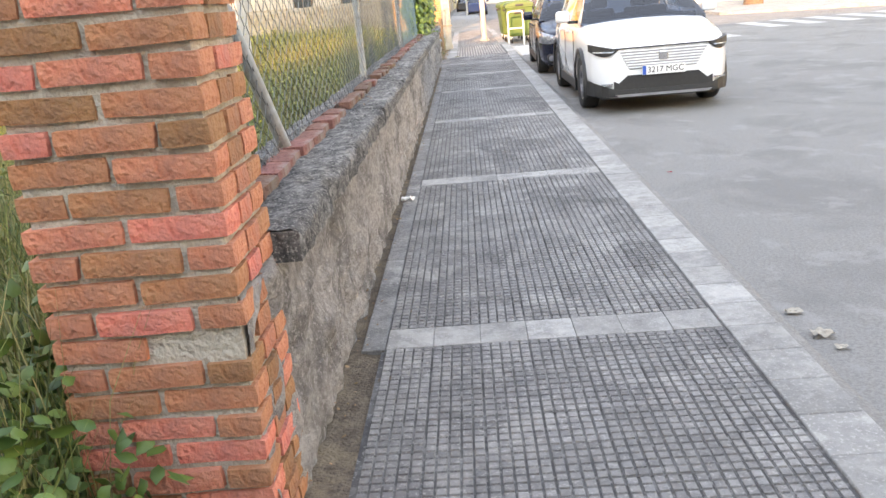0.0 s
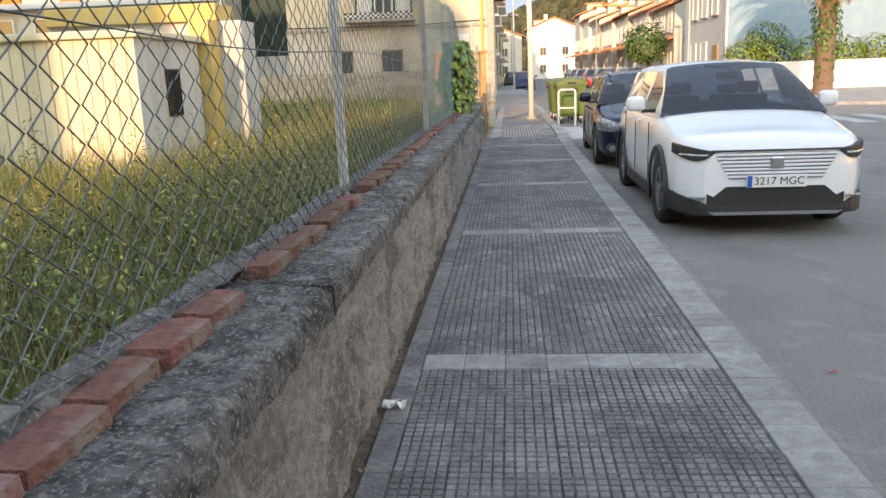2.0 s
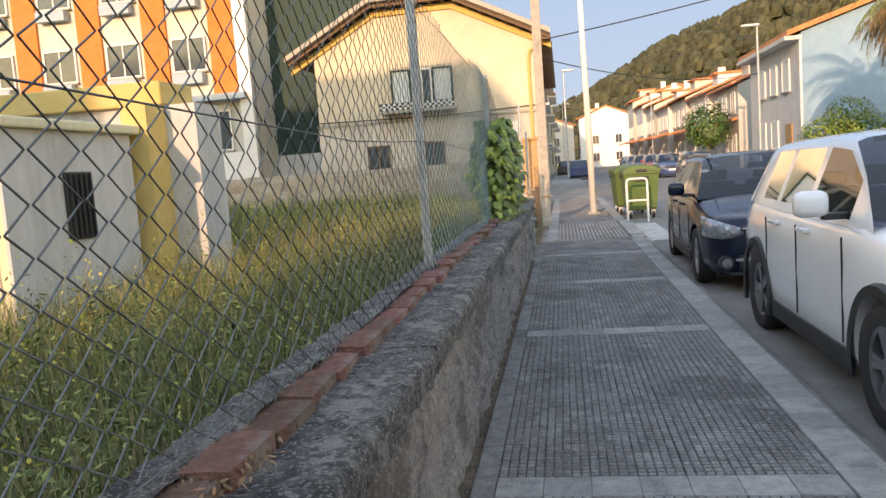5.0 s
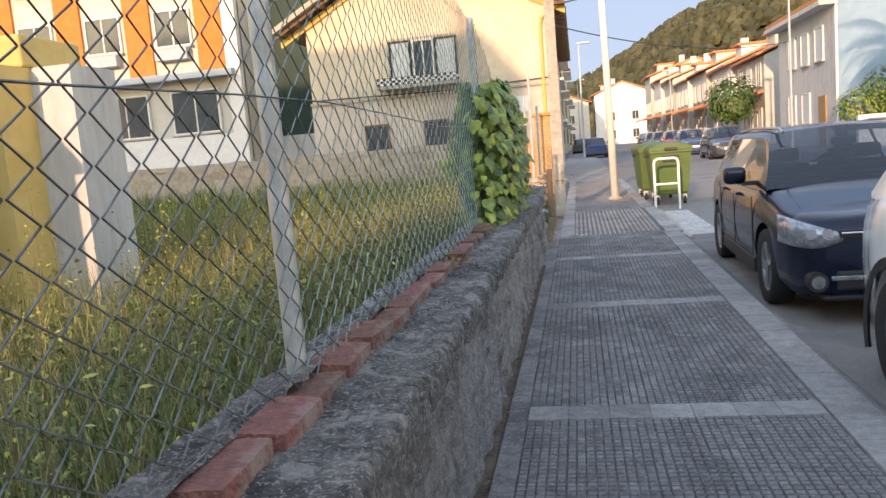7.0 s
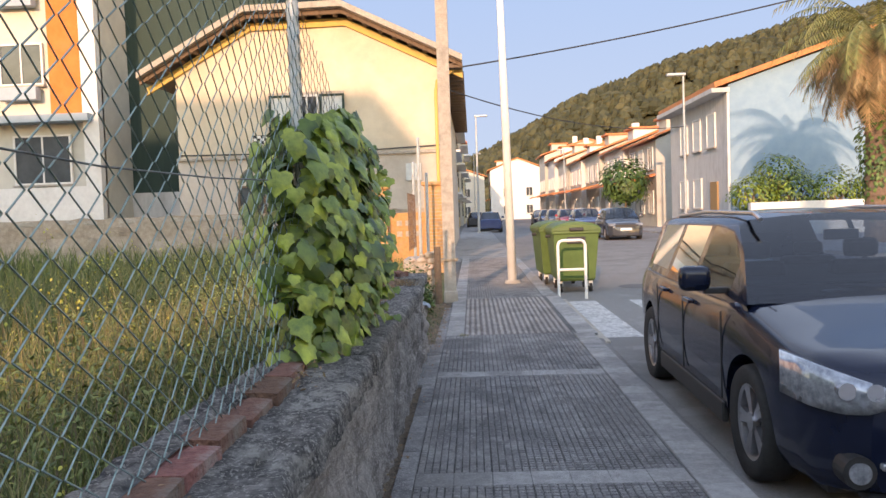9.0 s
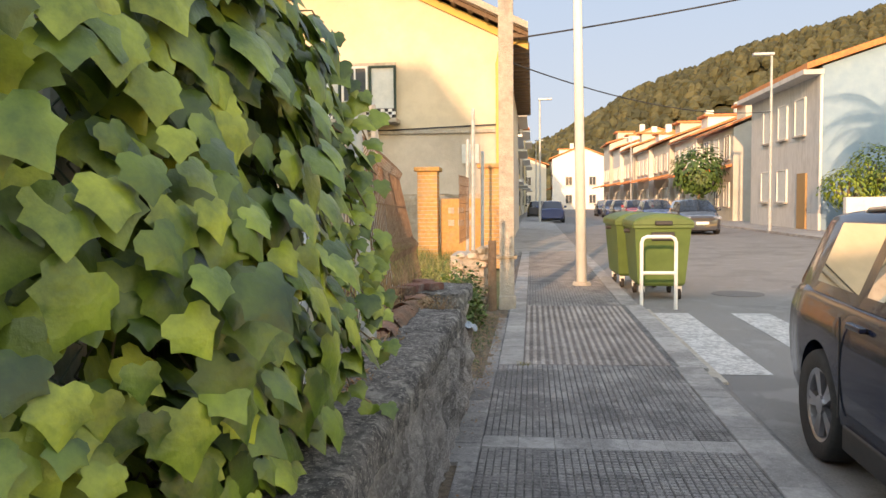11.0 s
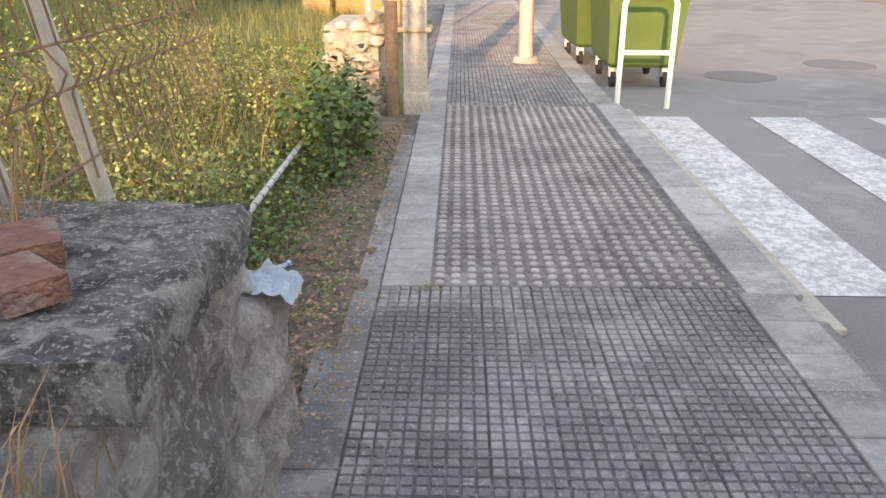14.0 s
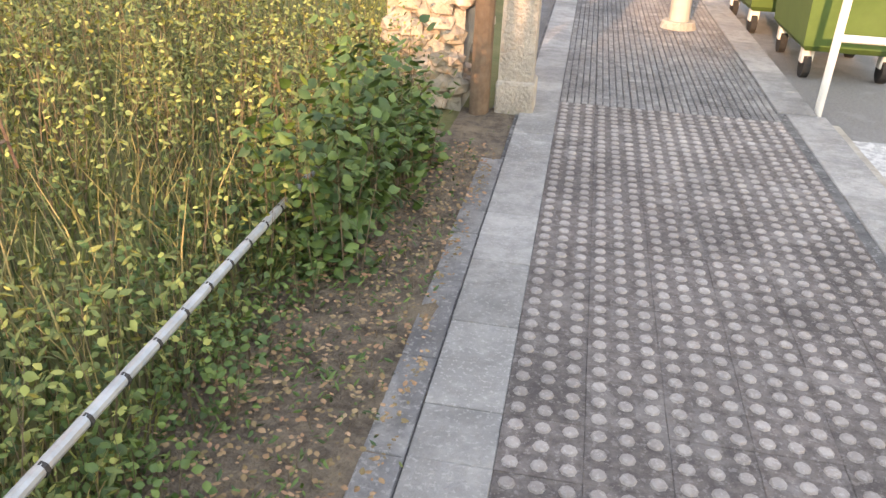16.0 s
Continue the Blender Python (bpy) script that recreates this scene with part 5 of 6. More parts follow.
# gate posts and ruin beyond the wall
ruin = thing("rubble_wall", -0.90, 23.35, 0, "broken rubble stub wall beside the pole", "wall")
rr = random.Random(8)
part("core", box(-0.28, 0.14, -0.35, 0.6, -0.1, 0.66), M["cement"], ruin)
for k in range(70):
    side = rr.random()
    x = rr.uniform(-0.28, 0.14) if side < 0.7 else 0.14
    y = -0.35 if side < 0.7 else rr.uniform(-0.35, 0.6)
    z = rr.uniform(0.0, 0.72)
    bm = bmesh.new()
    bmesh.ops.create_icosphere(bm, subdivisions=1, radius=rr.uniform(0.05, 0.09))
    for v in bm.verts:
        v.co *= 1 + rr.uniform(-0.2, 0.2)
        v.co.z *= 0.75
        v.co += Vector((x, y, z))
    part("stone", bm, M["stone"], ruin)
for px, py, ph in ((-2.25, 29.0, 1.95), (-0.98, 29.0, 2.0)):
    g = thing("gate_pillar", px, py, 0, "orange brick gate pillar with a stepped cap", "pillar", "gate pillars")
    part("shaft", box(-0.2, 0.2, -0.2, 0.2, 0, ph), M["gate_brick"], g)
    part("cap", box(-0.26, 0.26, -0.26, 0.26, ph, ph + 0.09, 0.02), M["gate_brick"], g)
    for r in range(24):
        part("mortar_joint", box(-0.203, 0.203, -0.203, 0.203, 0.07 + r * 0.078, 0.08 + r * 0.078), M["cement"], g)
gw = thing("garden_wall", -1.6, 29.1, 0, "low orange brick garden wall with openwork", "wall")
part("wall", box(-0.42, 0.42, 0, 0.2, 0, 1.4), M["gate_brick"], gw)
for a in (-0.2, 0.0, 0.2):
    for z in (0.85, 1.1):
        part("vent_block", box(a - 0.06, a + 0.06, -0.012, 0.01, z, z + 0.12), M["cement"], gw)
for gx, gy, gh in ((-1.05, 25.0, 2.7), (-0.95, 25.6, 2.1), (-1.3, 27, 2.4)):
    gp = thing("steel_post", gx, gy, 0, "thin galvanised steel post of an old gate", "post", "gate posts")
    part("shaft", tube((0, 0, -0.1), (0.02, 0, gh), 0.03, seg=10), M["galv"], gp)
    part("cap", tube((0.02, 0, gh), (0.02, 0, gh + 0.03), 0.034, 0.02, 10), M["galv"], gp)
gm = thing("gate_mesh", -1.15, 25.0, 0, "rusty welded mesh between the gate posts", "mesh")
for k in range(16):
    part("wire", tube((-0.1, k * 0.12, 0.7), (-0.1, k * 0.12, 1.75), 0.004, seg=4), M["rust"], gm)
for k in range(8):
    part("wire", tube((-0.1, 0, 0.75 + k * 0.14), (-0.1, 1.8, 0.75 + k * 0.14), 0.004, seg=4), M["rust"], gm)

# blue-grey house across the road
blue = thing("house", 14, 47, 0, "pale blue rendered house with white windows", "house")
blue.matrix_basis = Matrix.Identity(4)
part("wall", prism([(11.6, -0.2), (30, -0.2), (30, 6.9), (20, 9.4), (11.6, 6.7)], 47, 57), M["blue_house"], blue)
part("street_wall", box(11.5, 11.6, 47.0, 57, -0.2, 6.6), M["shed_grey"], blue)
part("roof", prism([(10.9, 6.55), (20, 9.5), (20, 9.75), (10.9, 6.8)], 46.7, 57.3), M["roof"], blue)
part("eave_board", box(10.8, 11.6, 46.8, 57.3, 6.35, 6.55), M["shed_grey"], blue)
for k in range(3):
    window(blue, "-x", 49.2 + k * 2.4, 4.1, 1.2, 1.5, 11.48, "pale_win", "white", True, 0)
for k in range(2):
    window(blue, "-x", 51.6 + k * 2.6, 1.2, 1.3, 1.4, 11.48, "pale_win", "white", True, 0)
part("door", box(11.42, 11.5, 48.3, 49.4, 0, 2.4, 0.01), M["door_wood"], blue)
part("drainpipe", tube((11.55, 46.93, 0), (11.55, 46.93, 6.5), 0.06, seg=8), M["white"], blue)

gwall = link("garden_wall_right", box(11.3, 40, 43.5, 43.8, -0.1, 1.35), M["white"])
tagged(gwall, "white rendered garden wall across the road", "wall", kind="structure")
def make_house(x0, x1, y0, y1, h, wall, roof, floors, label, face="-x", bays=3):
    hs = thing("house", (x0 + x1) / 2, y0, 0, label, "house", "far houses")
    hs.matrix_basis = Matrix.Identity(4)
    part("wall", box(x0, x1, y0, y1, -0.2, h), M[wall], hs)
    xm = (x0 + x1) / 2
    part("roof", prism([(x0 - 0.5, h), (xm, h + 1.9), (x1 + 0.5, h), (x1 + 0.5, h + 0.12), (xm, h + 2.1), (x0 - 0.5, h + 0.14)], y0 - 0.3, y1 + 0.3), M[roof], hs)
    part("gable", prism([(x0, h), (x1, h), (xm, h + 1.9)], y0, y1), M[wall], hs)
    part("chimney", box(xm - 1.6, xm - 1.0, y0 + 2, y0 + 2.6, h + 0.5, h + 2.6), M["white"], hs)
    for f in range(floors):
        for k in range(bays):
            z = 0.9 + f * 2.9
            a = y0 + (y1 - y0) * (k + 0.5) / bays
            if face == "-x":
                window(hs, "-x", a, z, 1.2, 1.4, x0 - 0.02, "window" if (k + f) % 2 else "pale_win", "white", True, 1)
            else:
                bm = box(x1, x1 + 0.05, a - 0.6, a + 0.6, z, z + 1.4)
                part("window", bm, M["window"], hs)
        if face != "-x":
            part("balcony", box(x1, x1 + 0.8, y0 + 0.6, y1 - 0.6, 2.6 + f * 2.9, 2.75 + f * 2.9), M["white"], hs)
        for k in range(2):
            a = x0 + (x1 - x0) * (k + 0.7) / 2.4
            window(hs, "-y", a, 0.9 + f * 2.9, 1.0, 1.3, y0 - 0.02, "window", "white", True, 1)
    if face == "-x":
        part("dormer", box(x0 + 1.2, x0 + 3.2, y0 + 2, y0 + 4.2, h + 0.2, h + 1.7), M[wall], hs)
        part("dormer_roof", prism([(x0 + 0.9, h + 1.6), (x0 + 3.4, h + 1.6), (x0 + 3.4, h + 1.75), (x0 + 0.9, h + 1.75)], y0 + 1.8, y0 + 4.4), M[roof], hs)
        part("porch_roof", prism([(x0 - 1.6, 2.9), (x0, 3.3), (x0, 3.45), (x0 - 1.6, 3.05)], y0 + 0.3, y1 - 0.3), M[roof if floors == 2 else "cement"], hs)
    return hs
yy = 62
for k, (h, wl) in enumerate(((5.6, "cream"), (5.8, "white"), (6.2, "cream"), (6.0, "white"), (6.8, "cream"), (7.4, "white"), (8.5, "cream"))):
    make_house(11.8 - k * 0.35, 21, yy, yy + 8.5, h, wl, "roof", 2, "cream terraced house with an orange tiled roof")
    yy += 9.0
for k, (h, wl, xo) in enumerate(((8.5, "shed_grey", -1.6), (9.5, "ochre", -1.4), (9.0, "cream", -1.2), (10, "shed_yellow", -1.0))):
    make_house(-11, xo, 64 + k * 15, 77 + k * 15, h, wl, "roof", 3, "tall flat-fronted town house far down the street", "+x", 4)
for k, (x0, x1, h, wl) in enumerate(((-8, 2, 7, "cream"), (3, 12, 8, "white"), (13, 24, 9, "cream"))):
    make_house(x0, x1, 140 + k, 152, h, wl, "roof", 2, "far house closing the end of the street")
make_house(24, 36, 70, 90, 7.5, "cream", "roof", 2, "cream house behind the terrace")

# unseen blocks added behind the walk to cast shade from the low sun
shade_block = thing("apartment_building", 8, -13, 0, "unseen plain block added behind the walk to shade the street", "building")
shade_block.matrix_basis = Matrix.Identity(4)
part("wall", box(-6.2, 26, -18, -10, -0.2, 7.3), M["cream"], shade_block)
part("parapet", box(-6.25, 26.05, -18.05, -9.95, 7.3, 7.42), M["cement"], shade_block)
shade_block_tall = thing("apartment_building", -24, -13, 0, "unseen tall block added behind the meadow to shade the house gable", "building")
shade_block_tall.matrix_basis = Matrix.Identity(4)
part("wall", box(-45, -10.4, -18, -10, -0.2, 14.2), M["cream"], shade_block_tall)
part("parapet", box(-45.05, -10.35, -18.05, -9.95, 14.2, 14.32), M["cement"], shade_block_tall)

# ---- hill ----
def hill_z(x, y):
    prof = [(-120, -6), (-30, 6), (7, 24), (35, 42), (72, 55), (116, 66), (150, 72), (300, 90), (700, 60)]
    base = lerp_table(prof, x)
    f = min(1, max(0, (y - 170) / 130))
    f = f * f * (3 - 2 * f)
    return base * 0.93 * f + 4 * noise.noise((x * 0.012, y * 0.012, 1)) * f - 2
hill = link("backdrop_hill", sheet(lambda u, v: (-120 + 820 * u, 170 + 230 * v, hill_z(-120 + 820 * u, 170 + 230 * v)), 160, 40), M["hill"], smooth=True)
tagged(hill, "wooded dark green hill behind the town", "hill", kind="structure")
hr = np.random.RandomState(3)
vs, fs = [], []
for k in range(5200):
    x = -40 + 300 * hr.rand() ** 1.2
    y = 190 + 125 * hr.rand() ** 0.7
    z = hill_z(x, y)
    r, hgt = hr.uniform(1.3, 2.8), hr.uniform(3, 6)
    o = len(vs)
    seg = 6
    for zz, q in ((0.15, 0.8), (0.5, 1.0), (0.8, 0.7)):
        for s in range(seg):
            an = s * math.tau / seg + zz
            w_ = q * r * hr.uniform(0.7, 1.15)
            vs.append((x + w_ * math.cos(an), y + w_ * math.sin(an), z + hgt * zz * hr.uniform(0.9, 1.1)))
    vs.append((x, y, z + hgt))
    for lv in (0, 1):
        for s in range(seg):
            fs.append((o + lv * seg + s, o + lv * seg + (s + 1) % seg, o + lv * seg + seg + (s + 1) % seg, o + lv * seg + seg + s))
    for s in range(seg):
        fs.append((o + 2 * seg + s, o + 2 * seg + (s + 1) % seg, o + 3 * seg))
tagged(raw("hill_trees", vs, fs, mat("hill_trees", (0.036, 0.042, 0.018), (0.07, 0.07, 0.032), 0.5, 0.9, rand=0.4, island=True)), "dense wood of small trees on the hill", "trees", kind="stuff")


# ---- plants ----
def leaf_poly(kind):
    if kind == "ivy":
        half = [(0.2, -0.11), (0.44, -0.04), (0.53, 0.13), (0.45, 0.27), (0.55, 0.47), (0.37, 0.56), (0.24, 0.68), (0.1, 0.87)]
        return [(0, 0), *half, (0, 0.98), *[(-u, v) for u, v in half[::-1]]]
    if kind == "lance":
        return [(0, 0), (0.16, 0.35), (0.12, 0.7), (0, 1), (-0.12, 0.7), (-0.16, 0.35)]
    return [(0, 0), (0.3, 0.25), (0.33, 0.55), (0, 1), (-0.33, 0.55), (-0.3, 0.25)]

def leaves(name, material, places, kind, parent=None, label="", category="", rs=None, cup=0.12, hang=True):
    """Many separate folded leaves; places are (position, outward direction, size)."""
    poly = leaf_poly(kind)
    vs, fs = [], []
    for p, d, size in places:
        d = Vector(d).normalized()
        up = Vector((rs.uniform(-0.5, 0.5), rs.uniform(-0.5, 0.5), -1)) if hang else Vector((d.x + rs.uniform(-0.8, 0.8), d.y + rs.uniform(-0.8, 0.8), rs.uniform(-0.6, 0.9)))
        d = d if hang else Vector((rs.uniform(-0.7, 0.7), rs.uniform(-0.7, 0.7), rs.uniform(0.2, 1))).normalized()
        t = (up - d * up.dot(d)).normalized()
        s = d.cross(t)
        o = len(vs)
        vs.append(Vector(p) + (t * 0.45 + d * cup * 0.8) * size)
        for u, v in poly:
            vs.append(Vector(p) + (s * u + t * v - d * cup * (abs(u) * 1.4 + (v - 0.5) ** 2)) * size)
        n = len(poly)
        for k in range(n):
            fs.append((o, o + 1 + k, o + 1 + (k + 1) % n))
    ob = raw(name, vs, fs, material, parent, True)
    return tagged(ob, label, category, kind="stuff")

pr = random.Random(11)
vine = thing("climbing_vine", -0.78, 14.5, 0.8, "dense green climbing vine with broad lobed leaves over the fence", "vine")
pl = []
for k in range(1900):
    y = pr.gauss(0, 0.34)
    y = max(-0.72, min(0.48, y))
    z = pr.random() ** 0.85 * (1.12 - 0.35 * abs(y) ** 1.5) - 0.06
    rad = 0.30 * math.sqrt(max(0.05, 1 - (y / 0.8) ** 2)) * (0.65 + 0.4 * noise.noise((y * 3, z * 3, 2)) + 0.25 * math.sin(math.pi * min(1, max(0, z))))
    an = pr.uniform(0, math.tau)
    q = rad * math.sqrt(pr.uniform(0.35, 1))
    p = (q * math.cos(an), y + q * 0.5 * math.sin(an), z)
    d = (math.cos(an) + 0.15, 0.7 * math.sin(an) + (y * 0.8) - 0.25, 0.35 + pr.uniform(-0.3, 0.5))
    pl.append((p, d, pr.uniform(0.045, 0.105)))
for k in range(60):
    f = pr.random()
    pl.append(((0.05 + 0.15 * pr.random(), 0.45 + 0.55 * f, 0.72 - 0.45 * f + pr.uniform(-0.08, 0.08)), (0.6, -0.6, 0.5), pr.uniform(0.03, 0.07)))
for k in range(9):
    z, y = 0.25 + 0.09 * k, 0.35 + 0.02 * (k % 5)
    ln = pr.uniform(0.2, 0.42)
    pts = [(0.12 + 0.14 * s_ / 6 * pr.uniform(0.6, 1), y + ln * s_ / 6, z - 0.20 * (s_ / 6) ** 1.5 + pr.uniform(-0.02, 0.02)) for s_ in range(7)]
    part("runner", pipe(pts, 0.0022, 5), M["stem"], vine, "thin woody runner")
    for p_ in pts[1:]:
        for r_ in range(2):
            pl.append(((p_[0] + pr.uniform(-0.03, 0.04), p_[1] + pr.uniform(-0.05, 0.05), p_[2] + pr.uniform(-0.02, 0.03)), (0.5 + pr.uniform(-0.3, 0.3), -0.7, 0.4 + pr.uniform(-0.3, 0.4)), pr.uniform(0.03, 0.065)))
leaves("leaves", M["leaf"], pl, "ivy", vine, "broad lobed leaves", "", pr, 0.085)
for k in range(9):
    pts = [Vector((0.02 * k % 0.1, pr.uniform(-0.3, 0.3), -0.08))]
    d = Vector((pr.uniform(-0.1, 0.1), pr.uniform(-0.3, 0.15), 0.6)) * 0.22
    for s in range(5):
        pts.append(pts[-1] + d + Vector((pr.uniform(-0.06, 0.06), pr.uniform(-0.08, 0.08), -0.015 * s)))
    part("stem", pipe(pts, 0.0028, 5), M["stem"], vine)

def blades(name, material, n, area, h, lean, w, label, seed, dens=1.0, zf=field_z):
    r = np.random.RandomState(seed)
    vs, fs = [], []
    x0, x1, y0, y1 = area
    for k in range(n):
        x = x1 - (x1 - x0) * r.rand() ** dens
        y = y0 + (y1 - y0) * r.rand()
        cl = noise.noise((x * 0.9, y * 0.9, seed))
        low = 0.5 if y > 17.3 and x > -3.2 else 1.0
        hh = h * (0.6 + 0.5 * r.rand()) * (1 + 0.55 * cl) * low
        a, b = r.uniform(-lean, lean) * hh, r.uniform(-lean, lean) * hh
        an = r.uniform(0, math.pi)
        cx, cy = w * math.cos(an), w * math.sin(an)
        z = zf(x, y) - 0.02
        o = len(vs)
        vs += [(x - cx, y - cy, z), (x + cx, y + cy, z), (x + cx * 0.7 + a * 0.35, y + cy * 0.7 + b * 0.35, z + hh * 0.55), (x - cx * 0.7 + a * 0.35, y - cy * 0.7 + b * 0.35, z + hh * 0.55), (x + a, y + b, z + hh)]
        fs += [(o, o + 1, o + 2, o + 3), (o + 3, o + 2, o + 4)]
    return tagged(raw(name, vs, fs, material), label, "grass", kind="stuff")
blades("meadow_grass", M["weed"], 46000, (-7, -1.0, 1, 30.5), 0.45, 0.55, 0.0038, "tall unmown green meadow grass", 1, 1.5)
blades("dry_grass", M["straw"], 15000, (-7, -1.0, 1, 30.5), 0.58, 0.45, 0.0028, "dry yellow grass stalks in the meadow", 2, 1.5)
blades("far_grass", M["weed"], 14000, (-22, -6, 3, 30.5), 0.6, 0.4, 0.014, "meadow grass further from the fence", 3)
blades("straw_tuft", M["straw"], 1100, (-2.8, -1.1, 18.3, 23.5), 0.75, 0.5, 0.003, "tall dry straw behind the broken wall", 5, 1.0)

def weeds(n, area, h, seed, leafmat, label, size=(0.03, 0.07), kind="oval", name="weeds", flowers=False):
    r = random.Random(seed)
    pl, fl, stems = [], [], []
    x0, x1, y0, y1 = area
    bm = None
    sv, sf = [], []
    for k in range(n):
        x, y = r.uniform(x0, x1), r.uniform(y0, y1)
        z = field_z(x, y)
        hh = h * r.uniform(0.45, 1.1) * (1 + 0.55 * noise.noise((x, y, seed)) + 0.35 * noise.noise((x * 3.1, y * 3.1, seed)))
        lx, ly = r.uniform(-0.2, 0.2) * hh, r.uniform(-0.2, 0.2) * hh
        o = len(sv)
        sv += [(x - 0.003, y, z), (x + 0.003, y, z), (x + lx, y + ly, z + hh)]
        sf.append((o, o + 1, o + 2))
        nl = int(10 + hh * 26)
        for s in range(nl):
            f = (s + 1) / nl
            an = r.uniform(0, math.tau)
            q = r.uniform(0.02, 0.07)
            top = flowers and f > 0.72
            (fl if top else pl).append(((x + lx * f + q * math.cos(an), y + ly * f + q * math.sin(an), z + hh * f), (math.cos(an), math.sin(an), r.uniform(0.3, 1.2)), r.uniform(*size) * (0.45 if top else 1)))
    ob = leaves(name, leafmat, pl, kind, None, label, "weeds", r, 0.12, False)
    raw("weed_stems", sv, sf, M["stem"], ob)
    if fl:
        leaves("flower_heads", M["flower"], fl, "oval", ob, "small yellow flower heads", "", r)
weeds(1000, (-2.6, -1.02, 2.5, 17), 0.5, 21, M["weed"], "leafy wild weeds with yellow flowers by the fence", (0.02, 0.05), "lance")
weeds(420, (-3.4, -1.05, 3, 17.5), 0.8, 41, M["weed_yellow"], "tall yellow-green leafy weeds against the fence", (0.02, 0.045), "lance", flowers=True)
weeds(130, (-6, -3.0, 5, 26), 0.8, 22, M["weed"], "tall leafy weeds in the meadow", (0.04, 0.08), "lance", flowers=True)
weeds(950, (-2.9, -1.0, 17.4, 23.4), 0.5, 23, M["weed_yellow"], "sunlit yellow-green weeds behind the broken wall", (0.014, 0.03), "oval")
weeds(900, (-2.7, -0.95, 17.4, 23.4), 0.42, 29, M["weed"], "fine green weeds behind the broken wall", (0.02, 0.045), "lance")
weeds(520, (-1.35, -0.84, 18.7, 22.3), 0.24, 24, M["leaf_dark"], "dark green nettles spilling onto the pavement edge", (0.016, 0.032), "oval", "nettles")
weeds(110, (-1.08, -0.74, 20.9, 22.2), 0.55, 25, M["leaf_dark"], "dark ivy shrub beside the pole", (0.035, 0.06), "oval", "ivy_shrub")
weeds(60, (-0.50, -0.22, 19.4, 23.0), 0.045, 46, M["weed"], "tiny grass tufts in the paving joints", (0.012, 0.022), "lance", "edge_tufts")
weeds(230, (-0.98, -0.56, 18.7, 22.3), 0.10, 26, M["leaf_dark"], "small tufts at the pavement edge", (0.02, 0.035), "lance", "edge_tufts")
weeds(90, (-1.4, -0.8, 0.4, 2.0), 0.5, 28, M["leaf_dark"], "dark leafy weeds beside the brick pillar", (0.04, 0.07), "oval", "nettles")
dl = []
for k in range(3600):
    y = pr.uniform(18.6, 22.3) if k < 3300 else pr.uniform(1, 18.6)
    x = pr.uniform(-1.0, -0.46) if k < 3300 else pr.uniform(-0.58, -0.48)
    dl.append(((x, y, 0.02 + pr.random() * 0.02), (pr.uniform(-0.4, 0.4), pr.uniform(-0.4, 0.4), 1), pr.uniform(0.007, 0.024)))
leaves("fallen_leaves", M["dead_leaf"], dl, "oval", None, "dry brown leaves on the soil strip", "leaves", pr)
dl = []
for y, n in ((5.0, 60), (7.4, 200), (12.15, 220), (13.6, 120), (15.4, 260), (16.0, 200), (17.2, 500)):
    for k in range(n):
        dl.append(((-0.74 + pr.gauss(0, 0.05), y + pr.gauss(0, 0.11), 0.815 + pr.random() * 0.03), (pr.uniform(-1, 1), pr.uniform(-1, 1), 1), pr.uniform(0.012, 0.03)))
leaves("dry_moss", M["dead_leaf"], dl, "lance", None, "dry brown moss clumps on the coping", "moss", pr)
pipe_ob = thing("fallen_pipe", -0.97, 19.85, 0.27, "grey steel pipe lying in the weeds", "pipe")
part("tube", tube((0.06, -0.95, 0.067), (-0.06, 1.65, -0.07), 0.0135, seg=10), M["galv"], pipe_ob)
for k in range(14):
    part("wire_wrap", tube((0.03 - 0.09 * k / 14, -0.28 + 1.9 * k / 14, 0.03 - 0.1 * k / 14), (0.03 - 0.09 * k / 14, -0.27 + 1.9 * k / 14, 0.03 - 0.1 * k / 14), 0.0155, seg=8), M["trim"], pipe_ob)
for k, (hx, hy, hz, turn) in enumerate(((-0.80, 17.42, 0.80, 12), (-0.83, 17.66, 0.845, -20), (-0.80, 17.86, 0.85, 35), (-0.88, 17.55, 0.84, 70), (-0.74, 17.72, 0.85, 50))):
    ob = put_brick(rng.choice(old), low_wall, hx, hy, hz, 90 + turn)
    ob.name = "broken_brick"
    ob.scale = (0.55, 0.85, 0.7)
tw = random.Random(23)
stems_v, stems_f = [], []
for k in range(700):
    x, y, z = tw.uniform(-0.92, -0.58), tw.gauss(17.3, 0.13), 0.6
    if k > 520:
        x, y, z = tw.uniform(-0.98, -0.86), tw.uniform(16.9, 18.1), 0.78
    hx, hy, hz = tw.uniform(-0.1, 0.1), tw.uniform(-0.1, 0.1), tw.uniform(0.08, 0.24)
    o = len(stems_v)
    mx_, my_, mz_ = x + hx * 0.4, y + hy * 0.4, z + hz * 0.7
    stems_v += [(x - 0.0016, y, z), (x + 0.0016, y, z), (mx_ + 0.0013, my_, mz_), (mx_ - 0.0013, my_, mz_), (x + hx, y + hy, z + hz)]
    stems_f += [(o, o + 1, o + 2, o + 3), (o + 3, o + 2, o + 4)]
tagged(raw("dry_stems", stems_v, stems_f, M["dead_leaf"]), "dry brown stems in the gap of the broken wall", "dry plants", kind="stuff")
rag = thing("plastic_sheet", -0.6, 18.55, 0.47, "crumpled pale blue plastic sheet on the wall end", "plastic sheet")
part("sheet", sheet(lambda u, v: (-0.08 + 0.15 * u, -0.08 + 0.15 * v, 0.02 + 0.05 * noise.noise((u * 4, v * 4, 1)) - 0.12 * max(0, u - 0.7)), 10, 10), M["tarp"], rag)
